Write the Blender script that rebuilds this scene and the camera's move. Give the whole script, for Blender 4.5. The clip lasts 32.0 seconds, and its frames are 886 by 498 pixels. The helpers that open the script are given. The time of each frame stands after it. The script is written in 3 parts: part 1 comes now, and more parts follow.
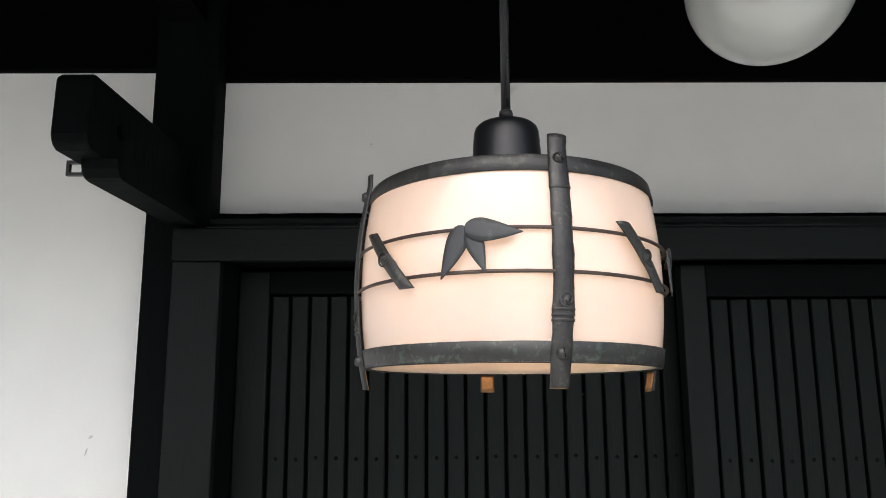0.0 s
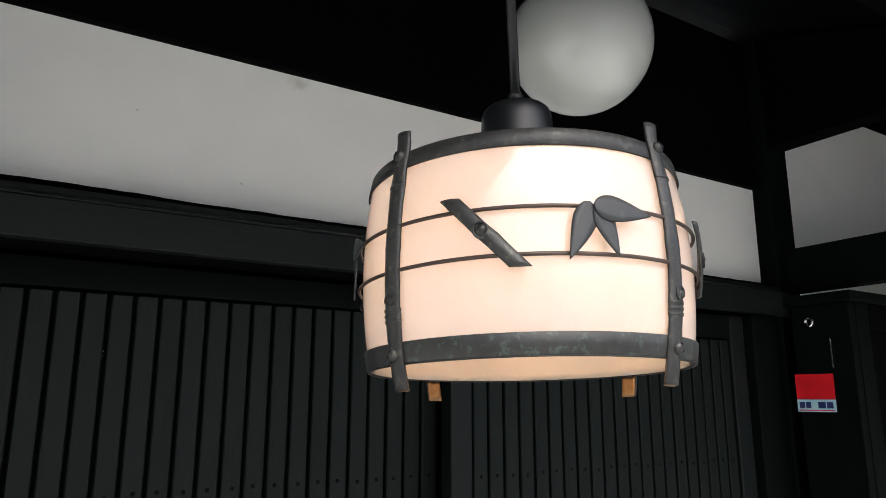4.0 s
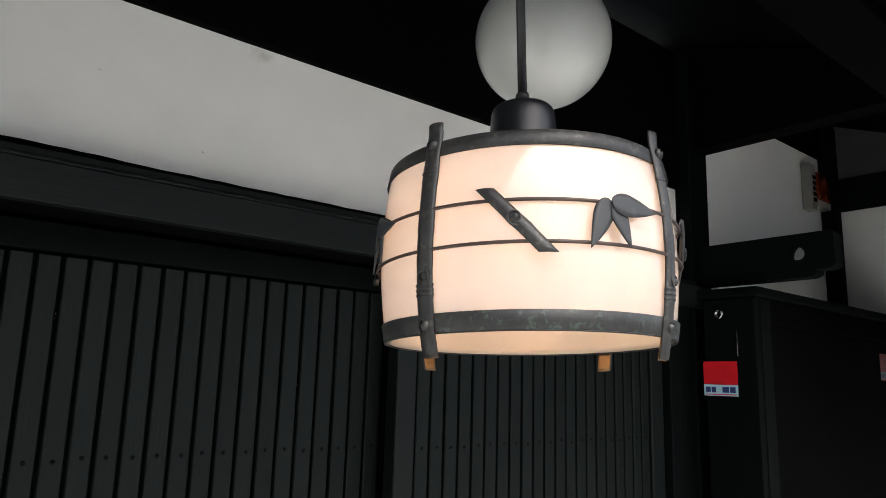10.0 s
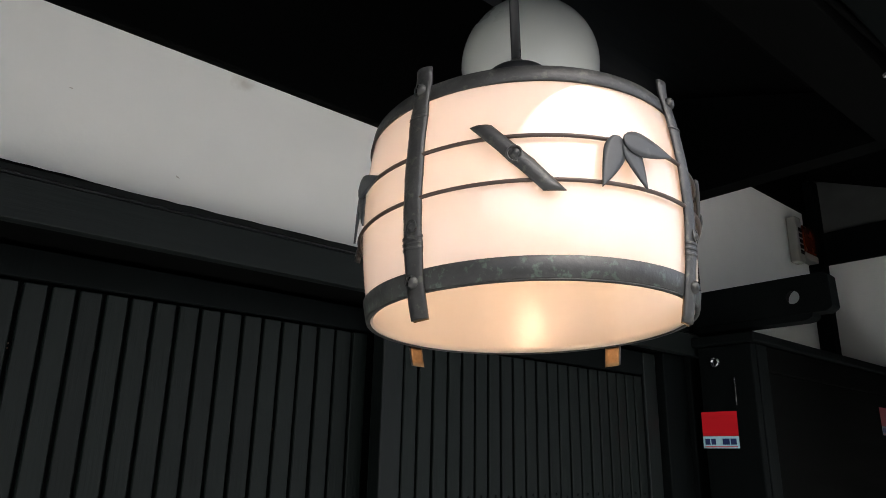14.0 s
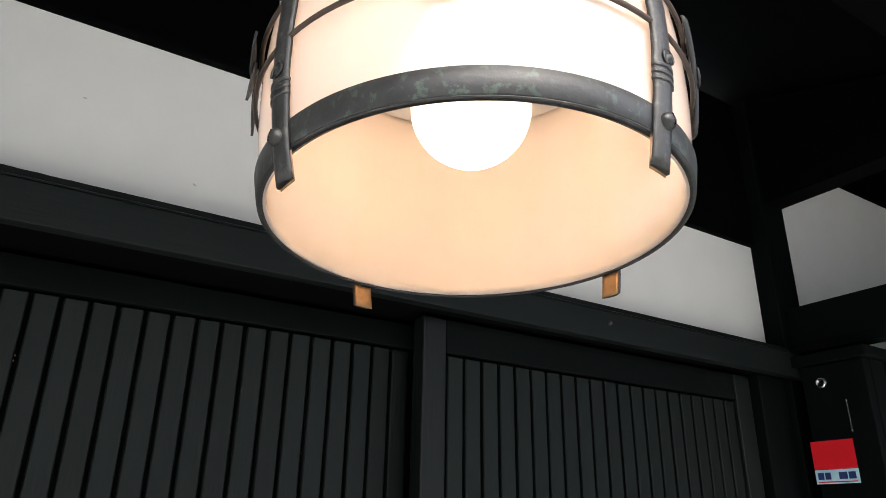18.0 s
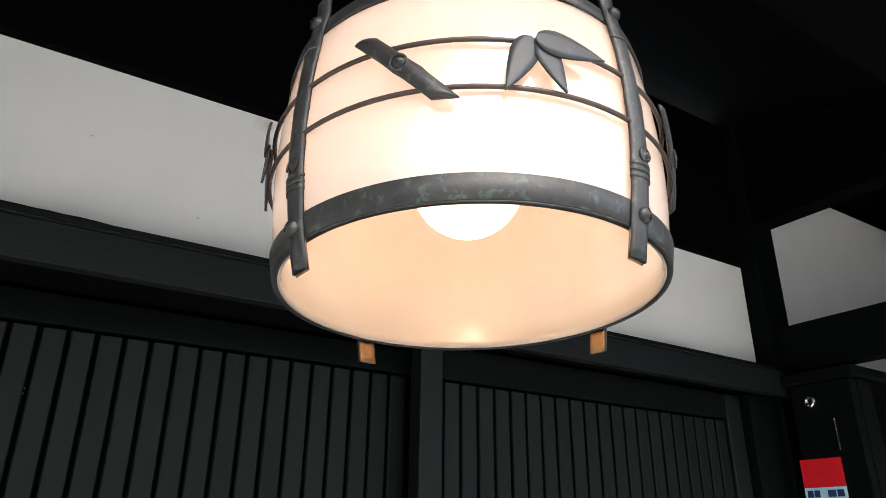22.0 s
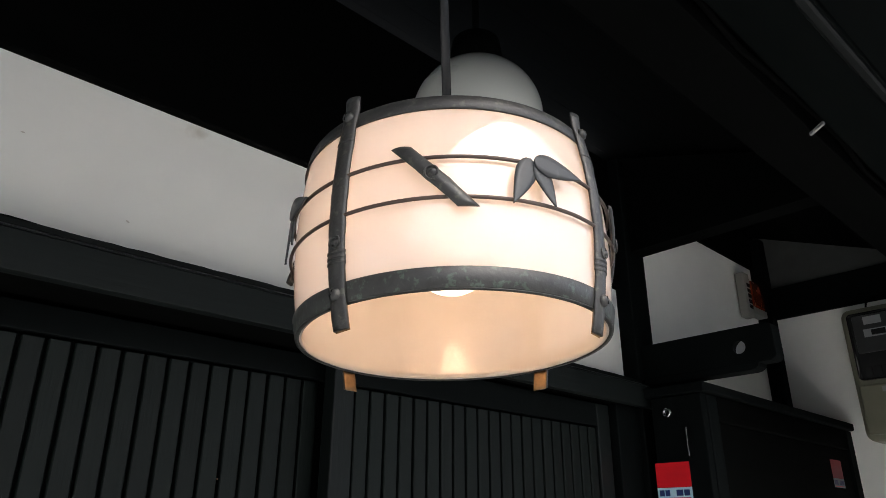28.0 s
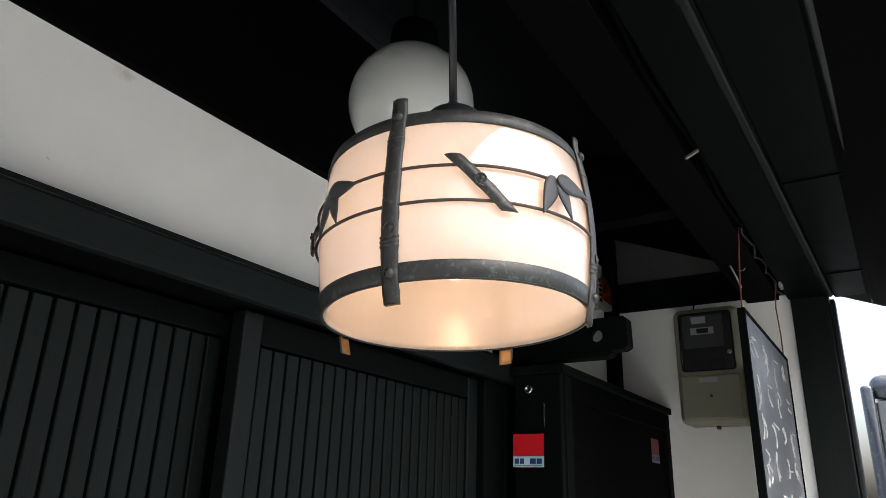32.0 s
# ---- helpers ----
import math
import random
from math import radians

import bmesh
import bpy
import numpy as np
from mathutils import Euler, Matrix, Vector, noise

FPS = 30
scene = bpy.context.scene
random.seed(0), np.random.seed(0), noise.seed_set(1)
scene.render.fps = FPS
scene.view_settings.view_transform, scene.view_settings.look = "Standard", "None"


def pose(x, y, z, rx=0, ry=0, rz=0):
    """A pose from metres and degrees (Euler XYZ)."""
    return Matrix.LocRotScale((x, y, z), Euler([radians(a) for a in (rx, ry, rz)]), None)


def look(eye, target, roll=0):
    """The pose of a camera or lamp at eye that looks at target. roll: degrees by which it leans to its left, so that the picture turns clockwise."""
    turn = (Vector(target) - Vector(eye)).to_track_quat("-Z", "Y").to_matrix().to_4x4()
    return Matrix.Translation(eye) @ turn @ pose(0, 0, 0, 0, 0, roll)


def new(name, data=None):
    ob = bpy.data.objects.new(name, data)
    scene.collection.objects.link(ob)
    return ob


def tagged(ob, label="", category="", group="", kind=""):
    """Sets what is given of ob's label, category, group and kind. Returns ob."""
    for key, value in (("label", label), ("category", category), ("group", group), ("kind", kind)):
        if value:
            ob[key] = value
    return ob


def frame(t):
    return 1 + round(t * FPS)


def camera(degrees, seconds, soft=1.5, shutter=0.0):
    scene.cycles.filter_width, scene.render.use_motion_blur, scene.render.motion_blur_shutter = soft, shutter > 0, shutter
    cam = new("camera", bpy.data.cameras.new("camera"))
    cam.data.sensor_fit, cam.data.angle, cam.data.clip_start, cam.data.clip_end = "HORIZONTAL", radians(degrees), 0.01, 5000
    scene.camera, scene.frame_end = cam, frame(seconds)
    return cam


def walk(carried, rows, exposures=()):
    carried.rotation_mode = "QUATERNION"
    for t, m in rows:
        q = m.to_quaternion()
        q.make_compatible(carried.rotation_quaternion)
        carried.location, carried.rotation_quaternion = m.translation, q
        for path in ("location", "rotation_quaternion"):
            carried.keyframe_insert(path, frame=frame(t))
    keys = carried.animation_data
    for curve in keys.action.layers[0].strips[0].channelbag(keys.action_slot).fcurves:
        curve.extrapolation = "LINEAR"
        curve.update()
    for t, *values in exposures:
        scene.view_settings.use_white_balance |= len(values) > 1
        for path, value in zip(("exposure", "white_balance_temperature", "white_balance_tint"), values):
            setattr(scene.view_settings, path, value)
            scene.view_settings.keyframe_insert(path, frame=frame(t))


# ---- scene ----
cam = camera(65.1, 32.0, soft=0.6)
PATH = [
    (0, (0.104, 0.229, 1.703), (0.122, 2.2, 2.042), -0.3),
    (0.5, (0.101, 0.233, 1.699), (0.138, 2.204, 2.038), -0.2),
    (1, (0.067, 0.235, 1.689), (0.18, 2.204, 2.024), -0.2),
    (1.5, (0.019, 0.239, 1.674), (0.25, 2.194, 2.025), -0.6),
    (2, (-0.005, 0.274, 1.674), (0.324, 2.208, 2.063), -0.6),
    (2.5, (-0.028, 0.342, 1.677), (0.456, 2.226, 2.141), -0.7),
    (3, (-0.043, 0.374, 1.682), (0.643, 2.184, 2.188), -1.2),
    (3.5, (-0.082, 0.371, 1.686), (0.793, 2.109, 2.146), -0.6),
    (5.5, (-0.215, 0.368, 1.679), (1.036, 1.883, 2.055), 1.2),
    (6, (-0.212, 0.365, 1.679), (1.03, 1.89, 2.042), 2.0),
    (6.5, (-0.21, 0.361, 1.68), (1.017, 1.899, 2.036), 2.2),
    (7, (-0.208, 0.358, 1.679), (1.018, 1.896, 2.037), 2.3),
    (7.5, (-0.208, 0.354, 1.68), (1.02, 1.892, 2.037), 2.3),
    (8, (-0.21, 0.353, 1.68), (1.024, 1.884, 2.05), 2.1),
    (8.5, (-0.21, 0.357, 1.678), (1.028, 1.883, 2.052), 2.0),
    (9, (-0.21, 0.363, 1.676), (1.037, 1.881, 2.051), 1.9),
    (9.5, (-0.209, 0.37, 1.677), (1.038, 1.889, 2.046), 1.8),
    (10, (-0.21, 0.376, 1.676), (1.034, 1.898, 2.045), 1.7),
    (10.5, (-0.208, 0.383, 1.674), (1.037, 1.904, 2.044), 1.4),
    (11, (-0.207, 0.387, 1.672), (1.038, 1.908, 2.042), 1.2),
    (11.5, (-0.204, 0.389, 1.672), (1.044, 1.908, 2.04), 1.2),
    (12, (-0.201, 0.384, 1.672), (1.045, 1.904, 2.041), 1.1),
    (12.5, (-0.198, 0.386, 1.671), (1.04, 1.908, 2.061), 1.1),
    (13, (-0.195, 0.399, 1.665), (1.06, 1.9, 2.078), 1.1),
    (13.5, (-0.185, 0.415, 1.648), (1.078, 1.891, 2.12), 1.1),
    (14, (-0.168, 0.43, 1.619), (1.074, 1.886, 2.2), 1.1),
    (14.5, (-0.132, 0.443, 1.596), (1.065, 1.912, 2.236), 1.5),
    (16.5, (-0.039, 0.473, 1.566), (0.959, 2.036, 2.316), 1.6),
    (17, (-0.032, 0.472, 1.566), (0.965, 2.034, 2.318), 1.2),
    (17.5, (-0.024, 0.471, 1.564), (0.964, 2.037, 2.322), 1.0),
    (18, (-0.02, 0.471, 1.565), (0.964, 2.046, 2.309), 0.9),
    (18.5, (-0.019, 0.471, 1.565), (0.967, 2.045, 2.305), 0.7),
    (19, (-0.017, 0.467, 1.566), (0.973, 2.039, 2.308), 0.6),
    (19.5, (-0.018, 0.463, 1.566), (0.972, 2.033, 2.311), 0.7),
    (20, (-0.018, 0.461, 1.567), (0.971, 2.03, 2.314), 0.8),
    (20.5, (-0.019, 0.457, 1.567), (0.969, 2.024, 2.319), 0.7),
    (21, (-0.025, 0.452, 1.571), (0.962, 2.019, 2.325), 0.8),
    (21.5, (-0.033, 0.445, 1.577), (0.952, 2.013, 2.334), 0.9),
    (22, (-0.043, 0.439, 1.583), (0.947, 1.998, 2.35), 0.5),
    (22.5, (-0.055, 0.436, 1.584), (0.933, 1.987, 2.37), 0.5),
    (23, (-0.062, 0.435, 1.586), (0.944, 1.97, 2.379), 0.4),
    (23.5, (-0.068, 0.44, 1.585), (0.952, 1.961, 2.39), 0.5),
    (24, (-0.068, 0.444, 1.585), (0.958, 1.954, 2.401), 0.4),
    (24.5, (-0.067, 0.445, 1.585), (0.967, 1.946, 2.408), 0.2),
    (26.5, (-0.069, 0.443, 1.587), (0.983, 1.931, 2.411), -0.2),
    (27, (-0.086, 0.44, 1.59), (0.995, 1.911, 2.407), 0.2),
    (27.5, (-0.134, 0.412, 1.587), (1.05, 1.814, 2.383), 0.2),
    (28, (-0.156, 0.406, 1.588), (1.118, 1.752, 2.34), 0.2),
    (28.5, (-0.164, 0.422, 1.591), (1.114, 1.758, 2.353), 2.1),
    (29, (-0.205, 0.441, 1.594), (1.171, 1.681, 2.348), 3.0),
    (29.5, (-0.238, 0.439, 1.591), (1.24, 1.559, 2.34), 2.5),
    (30, (-0.265, 0.448, 1.585), (1.262, 1.517, 2.31), 2.2),
    (30.5, (-0.277, 0.449, 1.579), (1.277, 1.487, 2.291), 1.9),
    (31, (-0.283, 0.451, 1.576), (1.292, 1.465, 2.276), 1.5),
    (31.5, (-0.286, 0.45, 1.575), (1.291, 1.469, 2.261), 1.6),
    (32, (-0.284, 0.451, 1.574), (1.292, 1.48, 2.25), 1.8),
]
walk(cam, [(t, look(eye, target, roll)) for t, eye, target, roll in PATH],
     exposures=[(t, stops + 0.5) for t, stops in ((0.0, 1.48), (3.0, 1.56), (5.5, 1.64), (13.0, 1.62), (16.5, 2.0), (20.0, 2.03), (22.0, 1.93), (23.2, 1.77), (27.0, 1.68), (28.5, 1.6), (32.0, 1.7))])

# ---- light ----
sky_world = bpy.data.worlds.new("overcast_sky")
sky_world.use_nodes = True
scene.world = sky_world
wn = sky_world.node_tree.nodes
sky = wn.new("ShaderNodeTexSky")
sky.sky_type, sky.sun_disc = "NISHITA", False
sky.sun_elevation, sky.sun_rotation, sky.dust_density, sky.air_density = radians(62), radians(195), 8.0, 1.0
wn["Background"].inputs["Strength"].default_value = 0.15
haze = wn.new("ShaderNodeHueSaturation")
haze.inputs["Saturation"].default_value = 0.8
sky_world.node_tree.links.new(sky.outputs[0], haze.inputs["Color"])
sky_world.node_tree.links.new(haze.outputs[0], wn["Background"].inputs[0])
sun = new("sun", bpy.data.lights.new("sun", "SUN"))
sun.data.energy, sun.data.angle, sun.data.color = 0.75, radians(40), (0.95, 0.99, 1.0)
sun.matrix_world = look((-0.7, -2.6, 5.2), (0, 0, 0))


# ---- materials ----
def mat(name, color, rough=0.6, metal=0.0, vary=0.15, scale=30.0, bump=0.1, bump_scale=200.0, stretch=(1, 1, 1), coat=0.0, spec=0.5, other=None, other_at=0.6, other_scale=8.0, per_piece=0.0):
    """A surface with two scales of colour variation, fine relief and, with other, patches of a second colour."""
    m = bpy.data.materials.new(name)
    m.use_nodes = True
    n, l = m.node_tree.nodes, m.node_tree.links
    b = n["Principled BSDF"]
    b.inputs["Roughness"].default_value, b.inputs["Metallic"].default_value = rough, metal
    b.inputs["Coat Weight"].default_value, b.inputs["Coat Roughness"].default_value = coat, 0.05
    b.inputs["Specular IOR Level"].default_value = spec
    tc, mp = n.new("ShaderNodeTexCoord"), n.new("ShaderNodeMapping")
    mp.inputs["Scale"].default_value = stretch
    l.new(tc.outputs["Object"], mp.inputs["Vector"])
    fine, wide = n.new("ShaderNodeTexNoise"), n.new("ShaderNodeTexNoise")
    fine.inputs["Scale"].default_value, fine.inputs["Detail"].default_value = scale, 6
    wide.inputs["Scale"].default_value, wide.inputs["Detail"].default_value = scale / 9, 3
    for t in (fine, wide):
        l.new(mp.outputs[0], t.inputs["Vector"])
    add = n.new("ShaderNodeMath")
    l.new(fine.outputs[0], add.inputs[0]), l.new(wide.outputs[0], add.inputs[1])
    ramp = n.new("ShaderNodeMapRange")
    ramp.inputs["From Min"].default_value, ramp.inputs["From Max"].default_value = 0.6, 1.4
    ramp.inputs["To Min"].default_value, ramp.inputs["To Max"].default_value = 1 - vary, 1 + vary
    l.new(add.outputs[0], ramp.inputs["Value"])
    value = ramp.outputs[0]
    if per_piece:
        info, pr, mul = n.new("ShaderNodeObjectInfo"), n.new("ShaderNodeMapRange"), n.new("ShaderNodeMath")
        pr.inputs["To Min"].default_value, pr.inputs["To Max"].default_value = 1 - per_piece, 1 + per_piece
        mul.operation = "MULTIPLY"
        l.new(info.outputs["Random"], pr.inputs["Value"])
        l.new(pr.outputs[0], mul.inputs[0]), l.new(value, mul.inputs[1])
        value = mul.outputs[0]
    base = n.new("ShaderNodeRGB")
    base.outputs[0].default_value = (*color, 1)
    source = base.outputs[0]
    if other:
        patch, step, mix = n.new("ShaderNodeTexNoise"), n.new("ShaderNodeMapRange"), n.new("ShaderNodeMix")
        patch.inputs["Scale"].default_value, patch.inputs["Detail"].default_value, patch.inputs["Roughness"].default_value = other_scale, 8, 0.65
        step.inputs["From Min"].default_value, step.inputs["From Max"].default_value = other_at, other_at + 0.08
        mix.data_type = "RGBA"
        mix.inputs["B"].default_value = (*other, 1)
        l.new(tc.outputs["Object"], patch.inputs["Vector"])
        l.new(patch.outputs[0], step.inputs["Value"])
        l.new(step.outputs[0], mix.inputs["Factor"]), l.new(source, mix.inputs["A"])
        source = mix.outputs["Result"]
    scaled = n.new("ShaderNodeVectorMath")
    scaled.operation = "SCALE"
    l.new(source, scaled.inputs[0]), l.new(value, scaled.inputs["Scale"])
    l.new(scaled.outputs[0], b.inputs["Base Color"])
    rr = n.new("ShaderNodeMapRange")
    rr.inputs["To Min"].default_value, rr.inputs["To Max"].default_value = max(0.02, rough - 0.12), min(1, rough + 0.12)
    l.new(fine.outputs[0], rr.inputs["Value"]), l.new(rr.outputs[0], b.inputs["Roughness"])
    if bump:
        bn, grain = n.new("ShaderNodeBump"), n.new("ShaderNodeTexNoise")
        grain.inputs["Scale"].default_value, grain.inputs["Detail"].default_value = bump_scale, 4
        bn.inputs["Strength"].default_value, bn.inputs["Distance"].default_value = bump, 0.002
        l.new(mp.outputs[0], grain.inputs["Vector"])
        l.new(grain.outputs[0], bn.inputs["Height"]), l.new(bn.outputs[0], b.inputs["Normal"])
    return m


def glow(name, color, strength):
    m = bpy.data.materials.new(name)
    m.use_nodes = True
    b = m.node_tree.nodes["Principled BSDF"]
    b.inputs["Base Color"].default_value = (0.9, 0.9, 0.9, 1)
    b.inputs["Emission Color"].default_value, b.inputs["Emission Strength"].default_value = (*color, 1), strength
    return m


def opal(name, color, through_share, gloss_rough=0.04, index=1.5, face=None):
    """Milky glass: part of the light passes through scattered, the rest scatters back, under a glossy skin."""
    m = bpy.data.materials.new(name)
    m.use_nodes = True
    n, l = m.node_tree.nodes, m.node_tree.links
    n.remove(n["Principled BSDF"])
    diffuse, trans, gloss = n.new("ShaderNodeBsdfDiffuse"), n.new("ShaderNodeBsdfTranslucent"), n.new("ShaderNodeBsdfGlossy")
    tc, cloud, tint = n.new("ShaderNodeTexCoord"), n.new("ShaderNodeTexNoise"), n.new("ShaderNodeMapRange")
    cloud.inputs["Scale"].default_value = 14
    tint.inputs["To Min"].default_value, tint.inputs["To Max"].default_value = 0.93, 1.03
    sc = n.new("ShaderNodeVectorMath")
    sc.operation = "SCALE"
    sc.inputs[0].default_value = color
    runs, drawn, both = n.new("ShaderNodeTexNoise"), n.new("ShaderNodeMapping"), n.new("ShaderNodeMath")
    drawn.inputs["Scale"].default_value = (1, 1, 0.1)
    runs.inputs["Scale"].default_value, runs.inputs["Detail"].default_value = 85, 4
    l.new(tc.outputs["Object"], drawn.inputs["Vector"]), l.new(drawn.outputs[0], runs.inputs["Vector"])
    both.operation, both.use_clamp = "MULTIPLY_ADD", False
    both.inputs[1].default_value = 0.55
    tint.inputs["From Min"].default_value, tint.inputs["From Max"].default_value = 0.2, 1.35
    l.new(runs.outputs[0], both.inputs[0]), l.new(cloud.outputs[0], both.inputs[2])
    l.new(tc.outputs["Object"], cloud.inputs["Vector"]), l.new(both.outputs[0], tint.inputs["Value"]), l.new(tint.outputs[0], sc.inputs["Scale"])
    l.new(sc.outputs[0], trans.inputs["Color"])
    l.new(sc.outputs[0], diffuse.inputs["Color"])
    if face:
        l.remove(diffuse.inputs["Color"].links[0])
        diffuse.inputs["Color"].default_value = (*face, 1)
    gloss.inputs["Roughness"].default_value = gloss_rough
    body, skin, fres = n.new("ShaderNodeMixShader"), n.new("ShaderNodeMixShader"), n.new("ShaderNodeFresnel")
    fres.inputs["IOR"].default_value = index
    body.inputs[0].default_value = through_share
    blur, veil = n.new("ShaderNodeBsdfRefraction"), n.new("ShaderNodeMixShader")
    blur.inputs["Roughness"].default_value, blur.inputs["IOR"].default_value = 0.75, 1.05
    veil.inputs[0].default_value = 0.08
    l.new(sc.outputs[0], blur.inputs["Color"])
    l.new(trans.outputs[0], veil.inputs[1]), l.new(blur.outputs[0], veil.inputs[2])
    l.new(diffuse.outputs[0], body.inputs[1]), l.new(veil.outputs[0], body.inputs[2])
    l.new(fres.outputs[0], skin.inputs[0]), l.new(body.outputs[0], skin.inputs[1]), l.new(gloss.outputs[0], skin.inputs[2])
    l.new(skin.outputs[0], n["Material Output"].inputs["Surface"])
    return m


DOOR_WOOD = mat("dark_door_wood", (0.0032, 0.0052, 0.0047), 0.55, spec=0.18, vary=0.35, scale=40, stretch=(1, 1, 0.08), bump=0.25, bump_scale=160)
LINTEL_WOOD = mat("dark_lintel_wood", (0.0055, 0.0074, 0.0070), 0.5, spec=0.11, vary=0.35, scale=40, stretch=(0.08, 1, 1), bump=0.25, bump_scale=160)
BLACK_WOOD = mat("black_stained_wood", (0.0022, 0.0031, 0.0031), 0.7, spec=0.045, vary=0.35, scale=40, stretch=(1, 1, 0.08), bump=0.25, bump_scale=160)
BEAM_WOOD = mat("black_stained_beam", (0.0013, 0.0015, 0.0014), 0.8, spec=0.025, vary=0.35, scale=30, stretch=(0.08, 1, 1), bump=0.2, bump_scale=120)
SLAT_WOOD = mat("black_painted_slat", (0.0032, 0.0056, 0.0046), 0.55, spec=0.15, vary=0.3, scale=45, stretch=(1, 1, 0.06), bump=0.3, bump_scale=180, per_piece=0.15)
GAP_DARK = mat("dark_backing_board", (0.0015, 0.0017, 0.0017), 0.9, vary=0.2, bump=0, spec=0.03)
PLASTER = mat("white_plaster", (0.80, 0.81, 0.77), 0.85, vary=0.035, scale=12, bump=0.12, bump_scale=90, spec=0.2)
STAINED = PLASTER.copy()
STAINED.name = "white_plaster_with_stain"
sn, sl = STAINED.node_tree.nodes, STAINED.node_tree.links
old = sn["Principled BSDF"].inputs["Base Color"].links[0].from_socket
geo, warp, dist, spread, stain = sn.new("ShaderNodeTexCoord"), sn.new("ShaderNodeTexNoise"), sn.new("ShaderNodeVectorMath"), sn.new("ShaderNodeMapRange"), sn.new("ShaderNodeMix")
dist.operation, dist.inputs[1].default_value = "DISTANCE", (0.228, 1.395, 2.192)
sl.new(geo.outputs["Object"], dist.inputs[0])
warp.inputs["Scale"].default_value = 60
sl.new(geo.outputs["Object"], warp.inputs["Vector"])
shift = sn.new("ShaderNodeMath")
shift.operation, shift.inputs[1].default_value = "MULTIPLY_ADD", 0.03
sl.new(warp.outputs[0], shift.inputs[0]), sl.new(dist.outputs["Value"], shift.inputs[2])
spread.inputs["From Min"].default_value, spread.inputs["From Max"].default_value = 0.018, 0.034
spread.inputs["To Min"].default_value, spread.inputs["To Max"].default_value = 0.45, 0.0
sl.new(shift.outputs[0], spread.inputs["Value"])
stain.data_type, stain.inputs["B"].default_value = "RGBA", (0.40, 0.36, 0.28, 1)
sl.new(spread.outputs[0], stain.inputs["Factor"]), sl.new(old, stain.inputs["A"])
sl.new(stain.outputs["Result"], sn["Principled BSDF"].inputs["Base Color"])
# gable plaster: the roof's shade is put into this dark base colour
SHADED_GABLE = mat("shaded_gable_plaster", (0.055, 0.059, 0.056), 0.9, vary=0.2, scale=14, bump=0.1, bump_scale=90, spec=0.1)
DIRT = mat("brown_stain", (0.58, 0.56, 0.50), 0.9, vary=0.2, bump=0)
IRON = mat("aged_dark_metal", (0.0245, 0.0250, 0.0240), 0.45, metal=0.25, spec=0.4, vary=0.55, scale=140, bump=0.14, bump_scale=380, other=(0.050, 0.050, 0.042), other_at=0.555, other_scale=180)
LEAF_METAL = mat("blue_grey_leaf_metal", (0.037, 0.040, 0.042), 0.5, metal=0.2, spec=0.3, vary=0.25, scale=90, bump=0.05, bump_scale=300, other=(0.050, 0.053, 0.054), other_at=0.56, other_scale=70)
PATINA = mat("patinated_metal_band", (0.027, 0.028, 0.027), 0.45, metal=0.25, spec=0.4, vary=0.5, scale=150, bump=0.10, bump_scale=260, other=(0.052, 0.068, 0.056), other_at=0.545, other_scale=170)
WIRE = mat("brown_metal_wire", (0.06, 0.045, 0.038), 0.45, metal=0.6, vary=0.2, bump=0)
BRASS = mat("bare_brass", (0.20, 0.118, 0.05), 0.5, metal=0.6, vary=0.5, scale=260, bump=0.2)
BLACK_CAP = mat("glossy_black_enamel", (0.008, 0.009, 0.010), 0.3, spec=0.35, vary=0.1, bump=0)
SHADE_GLASS = opal("milk_glass_shade", (0.955, 0.92, 0.895), 0.76, 0.05, 1.68)
SHADE_INNER = opal("milk_glass_inner_face", (0.95, 0.92, 0.88), 0.74, 0.085, 1.30, (0.80, 0.725, 0.60))
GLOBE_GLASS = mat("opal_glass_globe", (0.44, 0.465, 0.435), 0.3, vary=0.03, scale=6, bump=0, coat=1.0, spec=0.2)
GLOBE_GLASS.node_tree.nodes["Principled BSDF"].inputs["Coat IOR"].default_value = 1.6
WHITE_ENAMEL = mat("white_enamel", (0.70, 0.68, 0.64), 0.4, vary=0.05, bump=0)
BULB = glow("bulb_light", (1.0, 0.615, 0.385), 1.25)
bn, bl = BULB.node_tree.nodes, BULB.node_tree.links
thin, frosted = bn.new("ShaderNodeBsdfTransparent"), bn.new("ShaderNodeMixShader")
frosted.inputs[0].default_value = 0.5
bl.new(thin.outputs[0], frosted.inputs[1]), bl.new(bn["Principled BSDF"].outputs[0], frosted.inputs[2])
bl.new(frosted.outputs[0], bn["Material Output"].inputs["Surface"])
BULB_CORE = glow("bulb_core_light", (1.0, 0.615, 0.385), 23.0)
RED = mat("red_sticker", (0.62, 0.012, 0.02), 0.35, vary=0.08, bump=0)
PALE_BLUE = mat("pale_blue_sticker", (0.42, 0.66, 0.72), 0.35, vary=0.08, bump=0)
NAVY = mat("navy_print", (0.015, 0.03, 0.12), 0.4, vary=0.05, bump=0)
STEEL = mat("polished_steel", (0.6, 0.6, 0.58), 0.25, metal=1.0, vary=0.1, bump=0)
CREAM = mat("cream_plastic_case", (0.205, 0.205, 0.145), 0.45, vary=0.15, scale=14, bump=0.05)
METER_DARK = mat("dark_meter_window", (0.02, 0.021, 0.021), 0.15, vary=0.1, bump=0)
GREY_PRINT = mat("grey_label_plate", (0.30, 0.31, 0.31), 0.5, vary=0.1, bump=0)
WHITE_CASE = mat("white_plastic_case", (0.24, 0.24, 0.215), 0.45, vary=0.05, bump=0)
